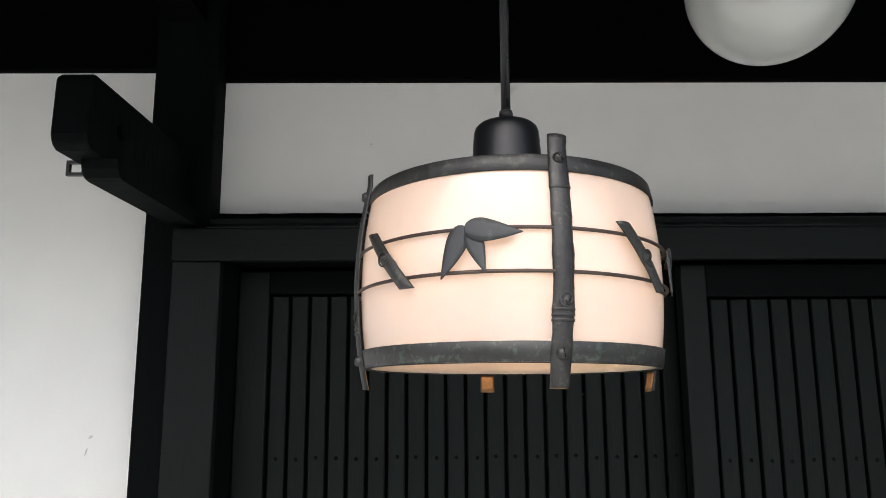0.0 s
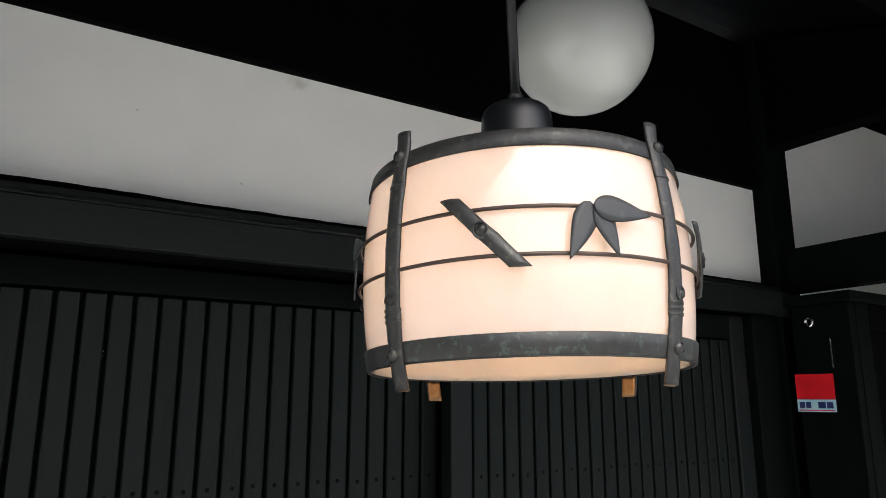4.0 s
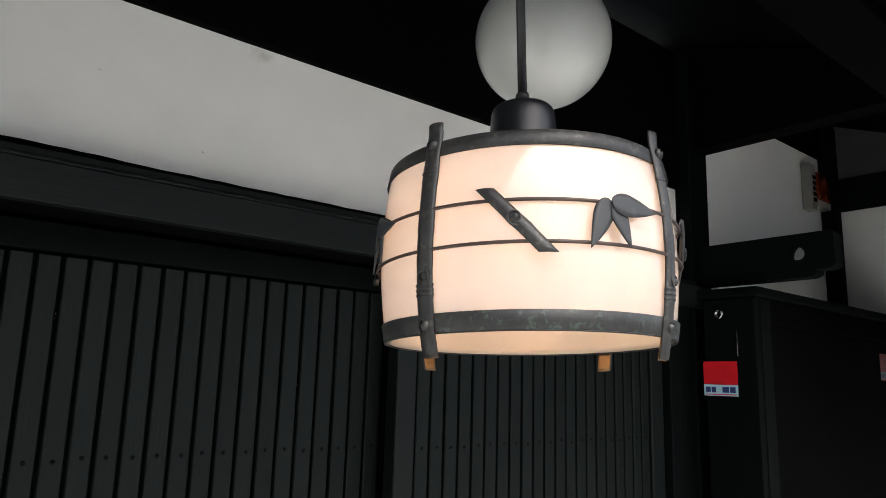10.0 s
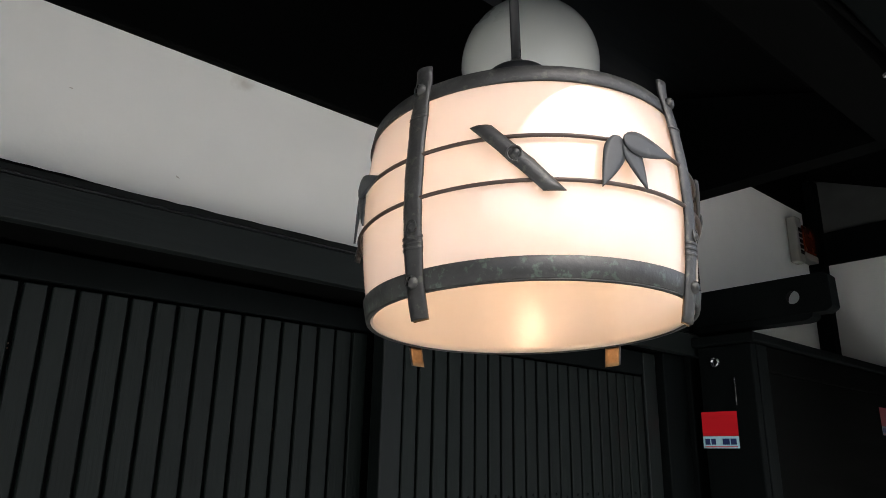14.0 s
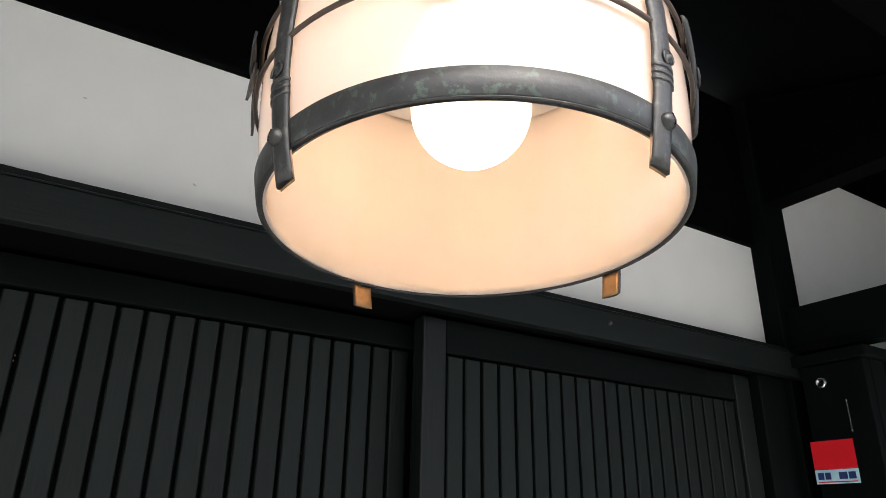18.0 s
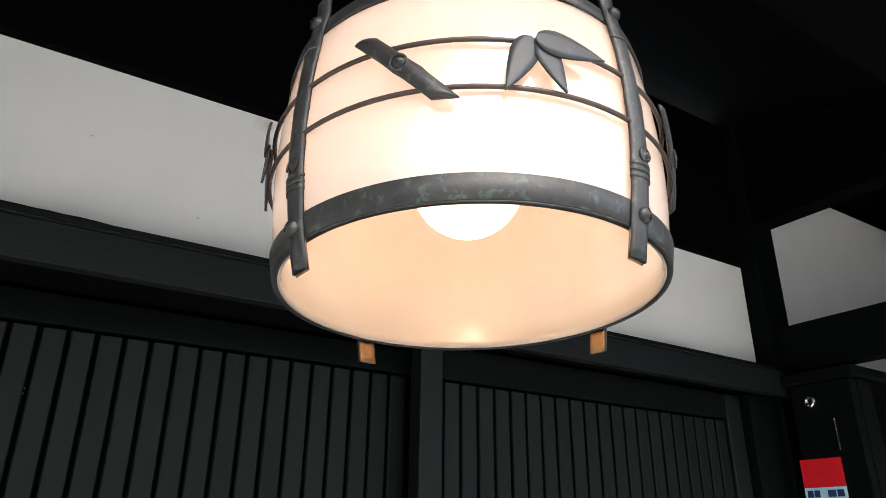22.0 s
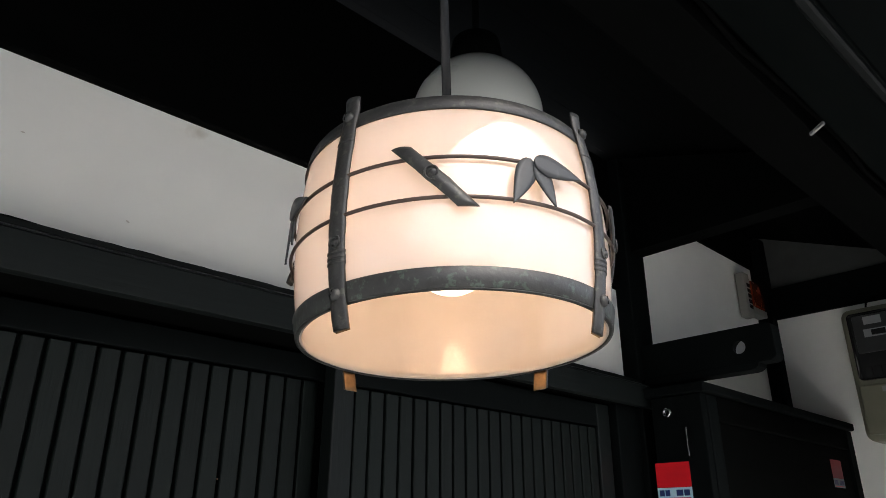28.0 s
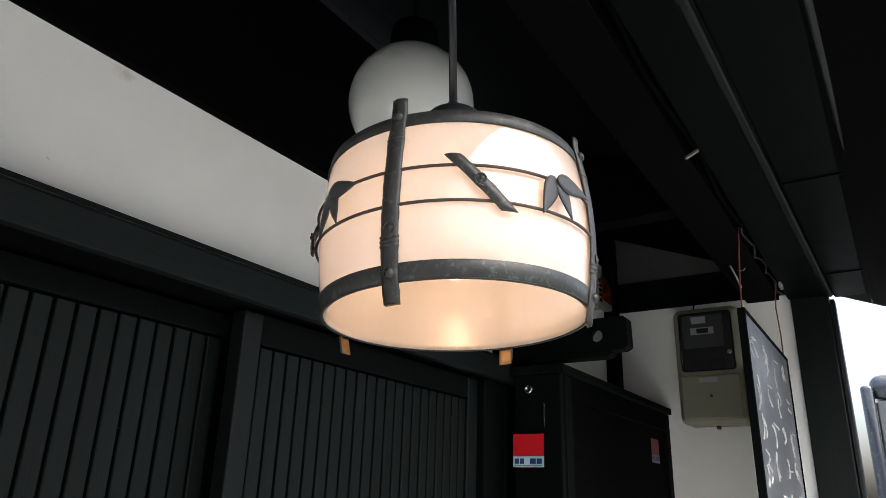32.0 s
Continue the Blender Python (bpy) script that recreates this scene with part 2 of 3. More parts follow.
ORANGE = mat("orange_lamp_lens", (0.15, 0.022, 0.006), 0.25, vary=0.1, bump=0)
SLATE = mat("chalkboard", (0.068, 0.075, 0.083), 0.4, vary=0.45, scale=22, bump=0.05, other=(0.12, 0.128, 0.135), other_at=0.5, other_scale=5)
CHALK = mat("white_chalk", (0.46, 0.46, 0.45), 0.9, vary=0.2, scale=300, bump=0)
RED_CORD = mat("brown_red_cord", (0.14, 0.03, 0.02), 0.7, vary=0.2, bump=0)
CLIP_WHITE = mat("white_clip", (0.22, 0.22, 0.21), 0.5, vary=0.05, bump=0)
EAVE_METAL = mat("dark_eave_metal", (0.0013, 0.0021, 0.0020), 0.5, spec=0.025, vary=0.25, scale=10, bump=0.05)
INNER_TRIM = mat("dull_eave_trim", (0.0035, 0.0046, 0.0044), 0.45, spec=0.12, vary=0.4, scale=25, bump=0.05)
EAVE_TRIM = mat("weathered_eave_trim", (0.014, 0.017, 0.0175), 0.5, metal=0.2, spec=0.2, vary=0.25, scale=25, bump=0.05)
ASPHALT = mat("asphalt", (0.16, 0.16, 0.16), 0.9, vary=0.25, scale=6, bump=0.3, bump_scale=120)
PAVING = mat("concrete_paving", (0.26, 0.266, 0.27), 0.85, vary=0.12, scale=5, bump=0.2, bump_scale=90)
STREET_WALL = mat("weathered_street_wall", (0.22, 0.215, 0.20), 0.85, vary=0.2, scale=3, bump=0.1, bump_scale=30)
CAR_PAINT = mat("dark_vehicle_paint", (0.02, 0.026, 0.035), 0.25, vary=0.05, bump=0, coat=0.6)
CAR_GLASS = mat("tinted_glass", (0.10, 0.108, 0.115), 0.08, vary=0.05, bump=0)
# dull orange that stands in for light glinting between the door slats
LIGHT_SPECK = mat("orange_light_speck", (0.075, 0.036, 0.02), 0.8, vary=0.3, scale=300, bump=0)


# ---- mesh helpers ----
def part(name, bm, material, parent=None, label="", m=None, smooth=False):
    """Links bm as one mesh object, under parent if there is one."""
    bmesh.ops.recalc_face_normals(bm, faces=bm.faces)
    me = bpy.data.meshes.new(name)
    bm.to_mesh(me)
    bm.free()
    me.materials.append(material)
    if smooth:
        me.shade_auto_smooth(angle=radians(35)) if hasattr(me, "shade_auto_smooth") else me.polygons.foreach_set("use_smooth", [True] * len(me.polygons))
    ob = new(name, me)
    if parent:
        ob.parent = parent
    if m is not None:
        ob.matrix_basis = m
    if label:
        ob["label"] = label
    return ob


def empty(name, m, label, category, group="", kind=""):
    ob = new(name)
    ob.empty_display_size = 0.05
    ob.matrix_basis = m
    return tagged(ob, label, category, group, kind)


def box_bm(x0, x1, y0, y1, z0, z1, bevel=0.0, bm=None, segments=2):
    bm = bm or bmesh.new()
    vs = bmesh.ops.create_cube(bm, size=1)["verts"]
    for v in vs:
        v.co = ((x0 + x1) / 2 + v.co.x * (x1 - x0), (y0 + y1) / 2 + v.co.y * (y1 - y0), (z0 + z1) / 2 + v.co.z * (z1 - z0))
    if bevel:
        bmesh.ops.bevel(bm, geom=list({e for v in vs for e in v.link_edges}), offset=bevel, segments=segments, affect="EDGES", profile=0.5)
    return bm


def lathe_bm(profile, steps=96, bm=None, closed=False):
    """Turns (radius, height) pairs about z."""
    bm = bm or bmesh.new()
    rings = []
    for r, z in profile:
        if r < 1e-6:
            rings.append([bm.verts.new((0, 0, z))] * steps)
        else:
            rings.append([bm.verts.new((r * math.cos(2 * math.pi * i / steps), r * math.sin(2 * math.pi * i / steps), z)) for i in range(steps)])
    pairs = list(zip(rings, rings[1:])) + ([(rings[-1], rings[0])] if closed else [])
    for a, b in pairs:
        for i in range(steps):
            j = (i + 1) % steps
            ring = list(dict.fromkeys((a[i], a[j], b[j], b[i])))
            if len(ring) > 2:
                bm.faces.new(ring)
    return bm


def tube_bm(points, radius, sides=8, bm=None, loop=False):
    """A round rod along points."""
    bm = bm or bmesh.new()
    pts = [Vector(p) for p in points]
    rings = []
    for i, p in enumerate(pts):
        a = pts[i - 1] if (i or loop) else p
        b = pts[(i + 1) % len(pts)] if (i < len(pts) - 1 or loop) else p
        d = (b - a).normalized()
        side = d.cross(Vector((0, 0, 1)))
        side = side.normalized() if side.length > 1e-3 else Vector((1, 0, 0))
        up = side.cross(d)
        rings.append([bm.verts.new(p + radius * (math.cos(t) * side + math.sin(t) * up)) for t in (2 * math.pi * k / sides for k in range(sides))])
    for i in range(len(rings) if loop else len(rings) - 1):
        a, b = rings[i], rings[(i + 1) % len(rings)]
        for k in range(sides):
            bm.faces.new((a[k], a[(k + 1) % sides], b[(k + 1) % sides], b[k]))
    if not loop:
        bm.faces.new(rings[0]), bm.faces.new(rings[-1][::-1])
    return bm


def prism_bm(outline, depth, bm=None):
    """A flat outline in x, z, thickened along y by depth."""
    bm = bm or bmesh.new()
    front = [bm.verts.new((x, 0, z)) for x, z in outline]
    back = [bm.verts.new((x, depth, z)) for x, z in outline]
    bm.faces.new(front), bm.faces.new(back[::-1])
    for i in range(len(outline)):
        j = (i + 1) % len(outline)
        bm.faces.new((front[i], front[j], back[j], back[i]))
    return bm


def structure(name, bm, material, label, category):
    return tagged(part(name, bm, material), label, category, kind="structure")


# ---- the entrance wall ----
WALL_Y = 1.395
structure("ground", box_bm(-120, 120, -120, 120, -0.40, -0.10), ASPHALT, "grey asphalt street in front of the house", "ground")
structure("pavement", box_bm(-12, 12, -1.6, 3.2, -0.098, 0.0, 0.01), PAVING, "pale concrete paving under the eave", "pavement")
structure("street_wall_west", box_bm(-16, -2.3, -6.6, -6.2, -0.12, 3.3), STREET_WALL, "plain grey wall across the street", "wall")
structure("street_wall_east", box_bm(2.4, 16, -6.6, -6.2, -0.12, 3.1), STREET_WALL, "plain grey wall across the street", "wall")
structure("street_wall_middle", box_bm(-2.3, 2.4, -7.4, -7.0, -0.12, 2.9), PLASTER, "pale plastered wall across the street", "wall")
structure("street_wall_side", box_bm(-6.0, -5.6, -6.2, 1.5, -0.12, 3.4), STREET_WALL, "plain grey wall beside the street", "wall")
structure("wall_west", box_bm(-2.6, -0.372, WALL_Y, WALL_Y + 0.1, 0, 2.222), PLASTER, "white plastered wall beside the entrance post", "wall")
structure("wall_north", box_bm(-0.27, 1.437, WALL_Y, WALL_Y + 0.1, 1.955, 2.203), STAINED, "white plaster panel above the sliding doors", "wall")
structure("wall_bay", box_bm(1.52, 2.40, WALL_Y, WALL_Y + 0.1, 0, 2.503), PLASTER, "white plaster panel behind the shutter box", "wall")
structure("post_west", box_bm(-0.374, -0.268, 1.345, 1.50, 0, 2.55, 0.004), BLACK_WOOD, "black-stained square wooden entrance post", "post")
structure("post_east", box_bm(1.435, 1.525, 1.350, 1.50, 0, 2.60, 0.004), BLACK_WOOD, "black-stained square wooden entrance post", "post")
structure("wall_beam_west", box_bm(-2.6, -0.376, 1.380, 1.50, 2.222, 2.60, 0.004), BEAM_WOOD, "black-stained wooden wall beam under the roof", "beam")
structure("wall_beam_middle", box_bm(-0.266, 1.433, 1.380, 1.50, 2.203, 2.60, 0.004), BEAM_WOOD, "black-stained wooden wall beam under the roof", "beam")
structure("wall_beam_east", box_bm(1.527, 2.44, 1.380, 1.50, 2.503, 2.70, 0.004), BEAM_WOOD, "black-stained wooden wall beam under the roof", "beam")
structure("lintel", box_bm(-0.318, 1.470, 1.322, 1.342, 1.874, 1.926, 0.0015), LINTEL_WOOD, "black-stained wooden lintel over the sliding doors", "lintel")
structure("lintel_weathering", prism_bm([(1.3222, 1.9265), (1.3222, 1.9285), (1.385, 1.957), (1.385, 1.9455), (1.3425, 1.9455), (1.3425, 1.9265)], 1.699), LINTEL_WOOD, "sloping black-stained upper edge of the lintel", "lintel").matrix_basis = pose(1.433, 0, 0, 0, 0, 90)
structure("lintel_core", box_bm(-0.266, 1.433, 1.343, 1.50, 1.880, 1.945, 0.002), BEAM_WOOD, "dark grooved door head behind the lintel", "door head")
rng = random.Random(3)
edge = [(-0.266, 1.944)] + [(1.433, 1.944)] + [(1.433 - 1.699 * i / 90, 1.9625 + rng.uniform(-0.0006, 0.0006) + (0.0022 if 1.433 - 1.699 * i / 90 < 0.03 else 0.0)) for i in range(91)]
structure("lintel_fillet", prism_bm(edge, 0.008), BEAM_WOOD, "thin uneven black fillet under the plaster panel", "fillet").matrix_basis = pose(0, 1.386, 0)
structure("jamb_west", box_bm(-0.318, -0.240, 1.325, 1.344, 0, 1.8735, 0.003), DOOR_WOOD, "black-stained door casing board", "jamb")
structure("jamb_lining_west", box_bm(-0.268, -0.242, 1.345, 1.50, 0, 1.879, 0.002), BLACK_WOOD, "black-stained door jamb lining", "jamb")
structure("jamb_east", box_bm(1.335, 1.433, 1.362, 1.50, 0, 1.879, 0.003), BLACK_WOOD, "black-stained door jamb board", "jamb")
tagged(part("lintel_screw", lathe_bm([(0, 0.004), (0.004, 0.0035), (0.0045, 0)], 12), IRON, m=pose(0.862, 1.322, 1.905, 90, 0, 0), smooth=True), "small metal screw in the lintel", "screw")
structure("door_backing", box_bm(-0.24, 1.40, 1.485, 1.50, 0, 1.885), GAP_DARK, "dark boards behind the lattice doors", "backing")


def sliding_door(name, x0, x1, y, slat_x0, slats, pitch, top, pocket=0.003):
    """A lattice sliding door: frame, backing and upright slats with one nail each."""
    d = empty(name, pose(x0, y, 0.02), "black wooden sliding lattice door with upright slats, closed", "door", "sliding doors", "structure")
    w, h = x1 - x0, 1.872 - 0.02
    s0, s1 = slat_x0 - x0, slat_x0 - x0 + slats * pitch
    s2 = s1 + pocket
    part("stile", box_bm(0, s0 - 0.003, 0, 0.032, 0, h, 0.003), DOOR_WOOD, d)
    part("stile", box_bm(s2, w, 0, 0.032, 0, h, 0.003), DOOR_WOOD, d)
    part("top_rail", box_bm(s0 - 0.003, s2, 0.001, 0.032, top + 0.004, h, 0.002), BLACK_WOOD, d)
    part("bottom_rail", box_bm(s0 - 0.003, s2, 0.001, 0.032, 0, 0.16, 0.002), BEAM_WOOD, d)
    part("backing_board", box_bm(s0 - 0.003, s2, 0.018, 0.026, 0.16, top + 0.004), GAP_DARK, d)
    slat_bm = box_bm(-pitch / 2 + 0.0028, pitch / 2 - 0.0028, 0.004, 0.018, 0.162, top, 0.0015, segments=1)
    nail_bm = lathe_bm([(0, 0.0016), (0.0018, 0.0013), (0.003, 0.0004), (0.0032, 0)], 10)
    slat_ob = nail_ob = None
    for i in range(slats):
        m = pose(s0 + (i + 0.5) * pitch, random.uniform(-0.0006, 0.0006), 0)
        if slat_ob is None:
            slat_ob = part("slat", slat_bm, SLAT_WOOD, d, m=m)
            nail_ob = part("nail", nail_bm, BLACK_WOOD, slat_ob, m=pose(0, 0.004, 1.535, 90, 0, 0), smooth=True)
            continue
        s = new("slat", slat_ob.data)
        s.parent, s.matrix_basis = d, m
        k = new("nail", nail_ob.data)
        k.parent, k.matrix_basis = s, pose(random.uniform(-0.002, 0.002), 0.004, 1.535 + random.uniform(-0.003, 0.003), 90, 0, 0)
    return d


sliding_door("door_1", -0.240, 0.578, 1.432, -0.184, 21, 0.03365, 1.808, 0.028)
sliding_door("door_2", 0.509, 1.312, 1.370, 0.5545, 21, 0.03355, 1.794)


# ---- bracket arms on the posts ----
def bracket_arm(name, x, z, aside=0.0, flare=(0.0105, 0.0105), lift=(0.0, 0.0)):
    """A stepped arm out of a post: a long upper piece with a round hole through it, over a shorter corbel. Local y runs towards the street."""
    a = empty(name, pose(x, 1.349, z), "black-stained stepped wooden bracket arm with a round hole", "bracket", "bracket arms")
    upper = [(0, 0.048), (-0.330, 0.048), (-0.338, 0.040), (-0.340, -0.030), (-0.336, lift[0] - 0.041), (-0.325, lift[0] - 0.047), (0, lift[0] - 0.047)]
    cy, cz, steps = -0.257, 0.0, 24
    bm = bmesh.new()
    sides = []
    for sx, r in zip((-0.0225, 0.0225), flare):
        outer = [bm.verts.new((sx, y, zz)) for y, zz in upper]
        hole = [bm.verts.new((sx, cy + r * math.cos(2 * math.pi * k / steps), cz + r * math.sin(2 * math.pi * k / steps))) for k in range(steps)]
        edges = [bm.edges.new((ring[i], ring[(i + 1) % len(ring)])) for ring in (outer, hole) for i in range(len(ring))]
        bmesh.ops.triangle_fill(bm, use_beauty=True, edges=edges)
        sides.append((outer, hole))
    for a_ring, b_ring in zip(*sides):
        for i in range(len(a_ring)):
            j = (i + 1) % len(a_ring)
            bm.faces.new((a_ring[i], a_ring[j], b_ring[j], b_ring[i]))
    body = part("arm", bm, BLACK_WOOD, a)
    bv = body.modifiers.new("edges", "BEVEL")
    bv.width, bv.segments, bv.limit_method = 0.004, 2, "ANGLE"
    top, foot = lift[0] - 0.0475, lift[1] - 0.071
    lower = [(0, top), (-0.297, top), (-0.2945, (top + foot) / 2), (-0.286, foot + 0.002), (-0.275, foot), (0, foot)]
    part("corbel", prism_bm([(y, zz) for y, zz in lower], 0.045), BLACK_WOOD, a, m=pose(0.0225 + aside, 0, 0, 0, 0, 90))
    return a


west_arm = bracket_arm("bracket_arm", -0.326, 2.006, 0.017)
bracket_arm("bracket_arm", 1.480, 1.992, 0.0, (0.0150, 0.0275), (0.006, 0.014))
hook = bmesh.new()
for b in ((-0.031, 0.004, -0.003, 0.003, 0.016, 0.020), (-0.031, 0.004, -0.003, 0.003, 0.0, 0.004), (-0.031, -0.027, -0.003, 0.003, 0.004, 0.016), (-0.011, -0.008, -0.003, 0.003, 0.004, 0.007)):
    box_bm(*b, bm=hook)
part("hook", hook, IRON, west_arm, "small square black metal hook", m=pose(-0.016, -0.25, -0.056))


# ---- roof and eave ----
def roof_z(y):
    return 2.446 + (y - 0.903) * 0.4036


bm = bmesh.new()
for i in range(12):
    y0 = 0.36 + i * 0.105
    y1 = y0 + 0.1046
    vs = [bm.verts.new(p) for x in (-2.6, 2.55) for p in ((x, y0, roof_z(y0) + 0.004), (x, y1, roof_z(y1) + 0.004), (x, y1, roof_z(y1) + 0.03), (x, y0, roof_z(y0) + 0.03))]
    for f in ((0, 1, 2, 3), (7, 6, 5, 4), (0, 4, 5, 1), (1, 5, 6, 2), (2, 6, 7, 3), (3, 7, 4, 0)):
        bm.faces.new([vs[k] for k in f])
vs = [bm.verts.new(p) for x in (-2.6, 2.55) for p in ((x, 0.30, roof_z(0.30) + 0.032), (x, 1.7, roof_z(1.7) + 0.032), (x, 1.7, roof_z(1.7) + 0.09), (x, 0.30, roof_z(0.30) + 0.09))]
for f in ((0, 1, 2, 3), (7, 6, 5, 4), (0, 4, 5, 1), (1, 5, 6, 2), (2, 6, 7, 3), (3, 7, 4, 0)):
    bm.faces.new([vs[k] for k in f])
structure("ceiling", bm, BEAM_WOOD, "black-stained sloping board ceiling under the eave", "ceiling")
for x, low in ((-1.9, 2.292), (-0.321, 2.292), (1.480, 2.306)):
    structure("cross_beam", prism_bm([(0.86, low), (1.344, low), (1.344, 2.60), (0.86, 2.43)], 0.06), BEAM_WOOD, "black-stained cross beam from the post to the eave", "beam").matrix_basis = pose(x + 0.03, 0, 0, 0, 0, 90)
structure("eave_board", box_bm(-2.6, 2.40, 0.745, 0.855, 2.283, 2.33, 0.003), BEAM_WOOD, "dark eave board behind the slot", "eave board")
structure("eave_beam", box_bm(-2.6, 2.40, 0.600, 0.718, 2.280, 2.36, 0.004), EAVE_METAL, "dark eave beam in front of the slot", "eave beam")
structure("eave_slot", box_bm(-2.6, 2.40, 0.719, 0.744, 2.325, 2.34), GAP_DARK, "dark slot between the eave boards", "slot")
SPLAY = pose(2.3, 0.5, 0, 0, 0, -1.2) @ pose(-2.3, -0.5, 0)
structure("eave_trim", box_bm(-2.6, 2.40, 0.578, 0.599, 2.274, 2.36, 0.006), INNER_TRIM, "weathered narrow metal trim along the eave beam", "trim").matrix_basis = SPLAY
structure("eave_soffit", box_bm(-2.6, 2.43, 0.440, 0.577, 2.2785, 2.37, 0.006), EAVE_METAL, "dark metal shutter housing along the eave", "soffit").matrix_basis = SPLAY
for x in (-0.6, 0.45, 1.35, 2.12):
    structure("housing_seam", box_bm(x - 0.004, x + 0.004, 0.441, 0.576, 2.2745, 2.2780, 0.001), EAVE_METAL, "dark seam across the shutter housing", "seam").matrix_basis = SPLAY
structure("housing_trim", box_bm(-2.6, 2.43, 0.424, 0.4395, 2.270, 2.31, 0.006, segments=4), EAVE_TRIM, "weathered metal edge of the shutter housing", "trim").matrix_basis = SPLAY
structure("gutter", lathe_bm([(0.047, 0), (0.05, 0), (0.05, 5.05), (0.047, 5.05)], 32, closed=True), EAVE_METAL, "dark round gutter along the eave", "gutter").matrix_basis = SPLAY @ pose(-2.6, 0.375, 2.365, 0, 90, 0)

# ---- side wall ----
SIDE_X = 2.42
structure("wall_east", box_bm(SIDE_X, SIDE_X + 0.1, 0.70, 1.395, 0, 2.31), PLASTER, "white plastered side wall behind the meter", "wall")
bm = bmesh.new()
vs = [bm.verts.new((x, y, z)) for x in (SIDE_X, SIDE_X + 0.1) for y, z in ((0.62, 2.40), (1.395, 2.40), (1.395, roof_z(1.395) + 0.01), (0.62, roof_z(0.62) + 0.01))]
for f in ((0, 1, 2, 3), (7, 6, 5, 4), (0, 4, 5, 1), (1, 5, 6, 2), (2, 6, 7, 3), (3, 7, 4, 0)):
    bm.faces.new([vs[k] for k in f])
structure("wall_gable", bm, SHADED_GABLE, "plaster gable above the side beam, coloured dark for the roof's shade", "wall")
structure("side_beam", box_bm(SIDE_X - 0.012, SIDE_X + 0.1, 0.70, 1.36, 2.305, 2.425, 0.004), BLACK_WOOD, "black-stained beam across the side wall", "beam")
structure("corner_post", box_bm(2.375, 2.47, 1.345, 1.50, 0, 2.62, 0.004), BLACK_WOOD, "black-stained corner post", "post")
structure("end_post", box_bm(2.405, 2.52, 0.592, 0.712, 0, 2.30, 0.005), DOOR_WOOD, "dark end post of the side wall", "post")
structure("shutter_rail", box_bm(2.41, 2.47, 0.574, 0.590, 0, 2.27, 0.004), EAVE_TRIM, "narrow grey metal shutter rail on the end post", "rail")


# ---- shutter box ----
def shutter_box():
    b = empty("shutter_box", pose(1.412, 1.178, 0), "black-stained wooden shutter box beside the doors", "shutter box")
    w, d, top = 1.005, 0.135, 1.9165
    part("side_panel", box_bm(0, 0.024, 0.002, d, 0, top - 0.024, 0.003), BLACK_WOOD, b)
    part("front_stile", box_bm(0.025, 0.075, 0, 0.022, 0, top - 0.024, 0.003), BLACK_WOOD, b)
    part("front_stile", box_bm(w - 0.05, w, 0, 0.022, 0, top - 0.024, 0.003), BLACK_WOOD, b)
    part("top_rail", box_bm(0.076, w - 0.051, 0.001, 0.022, top - 0.085, top - 0.024, 0.003), BEAM_WOOD, b)
    part("front_panel", box_bm(0.076, w - 0.051, 0.010, 0.020, 0, top - 0.086), BEAM_WOOD, b)
    part("back_panel", box_bm(0.025, w, d + 0.001, d + 0.012, 0, top - 0.024), BLACK_WOOD, b)
    part("lid", box_bm(-0.012, w, -0.012, 0.205, top - 0.023, top, 0.004), BLACK_WOOD, b)
    return b


shutter_box()


def sticker(m, w, h, red=None, pale=None):
    """A sticker: red field over a pale blue strip with dark blue shapes in place of a brand mark."""
    s = empty("sticker", m, "red and pale blue security sticker on black wood", "sticker", "security stickers")
    part("red_field", box_bm(0, w, -0.0006, 0, h * 0.33, h), red or RED, s)
    part("strip", box_bm(0, w, -0.0006, 0, 0, h * 0.325), pale or PALE_BLUE, s, "pale blue strip")
    for i, (a, b) in enumerate(((0.06, 0.20), (0.23, 0.36), (0.55, 0.74), (0.77, 0.93))):
        part("mark", box_bm(w * a, w * b, -0.0012, -0.0006, h * 0.10, h * 0.26), NAVY, s)
    part("line", box_bm(w * 0.05, w * 0.95, -0.0012, -0.0006, h * 0.03, h * 0.055), RED, s)
    return s


sticker(pose(1.4115, 1.318, 1.656, 0, 0, -90), 0.088, 0.083)
# the far sticker stands in shade: darker copies of its red and blue
sticker(pose(2.20, 1.1875, 1.712, 0, 0, 0), 0.088, 0.081, mat("shaded_red_sticker", (0.17, 0.008, 0.014), 0.5, vary=0.2, bump=0), mat("shaded_blue_sticker", (0.13, 0.19, 0.21), 0.5, vary=0.2, bump=0))
lock = empty("lock_cylinder", pose(1.412, 1.272, 1.854, 0, -90, 0), "round steel lock cylinder in the shutter box", "lock")
part("rosette", lathe_bm([(0, 0.004), (0.006, 0.004), (0.0065, 0.0055), (0.0105, 0.005), (0.012, 0.0025), (0.012, 0)], 32), STEEL, lock, smooth=True)
part("keyway", box_bm(-0.0035, 0.0035, -0.0008, 0.0008, 0.004, 0.0046), GAP_DARK, lock)
tagged(part("latch_strip", box_bm(1.4085, 1.4118, 1.225, 1.228, 1.752, 1.815, 0.0005), STEEL), "thin bright steel latch strip", "latch")


# ---- barrel lantern ----
LANTERN = Matrix.Translation((0.1559, 0.7247, 1.7012)) @ pose(0, 0, 0, -2.47, 0.36, 0) @ Matrix.Scale(0.932, 4)
H_TOP = 0.1335
WAIST = 0.118


def barrel(z):
    """Outer radius of the glass at a height above its rim."""
    u = z - 0.062
    return 0.1138 - 0.0051 * (u / 0.060) ** 2 if u > 0 else 0.1138 - 0.0054 * (u / 0.062) ** 2


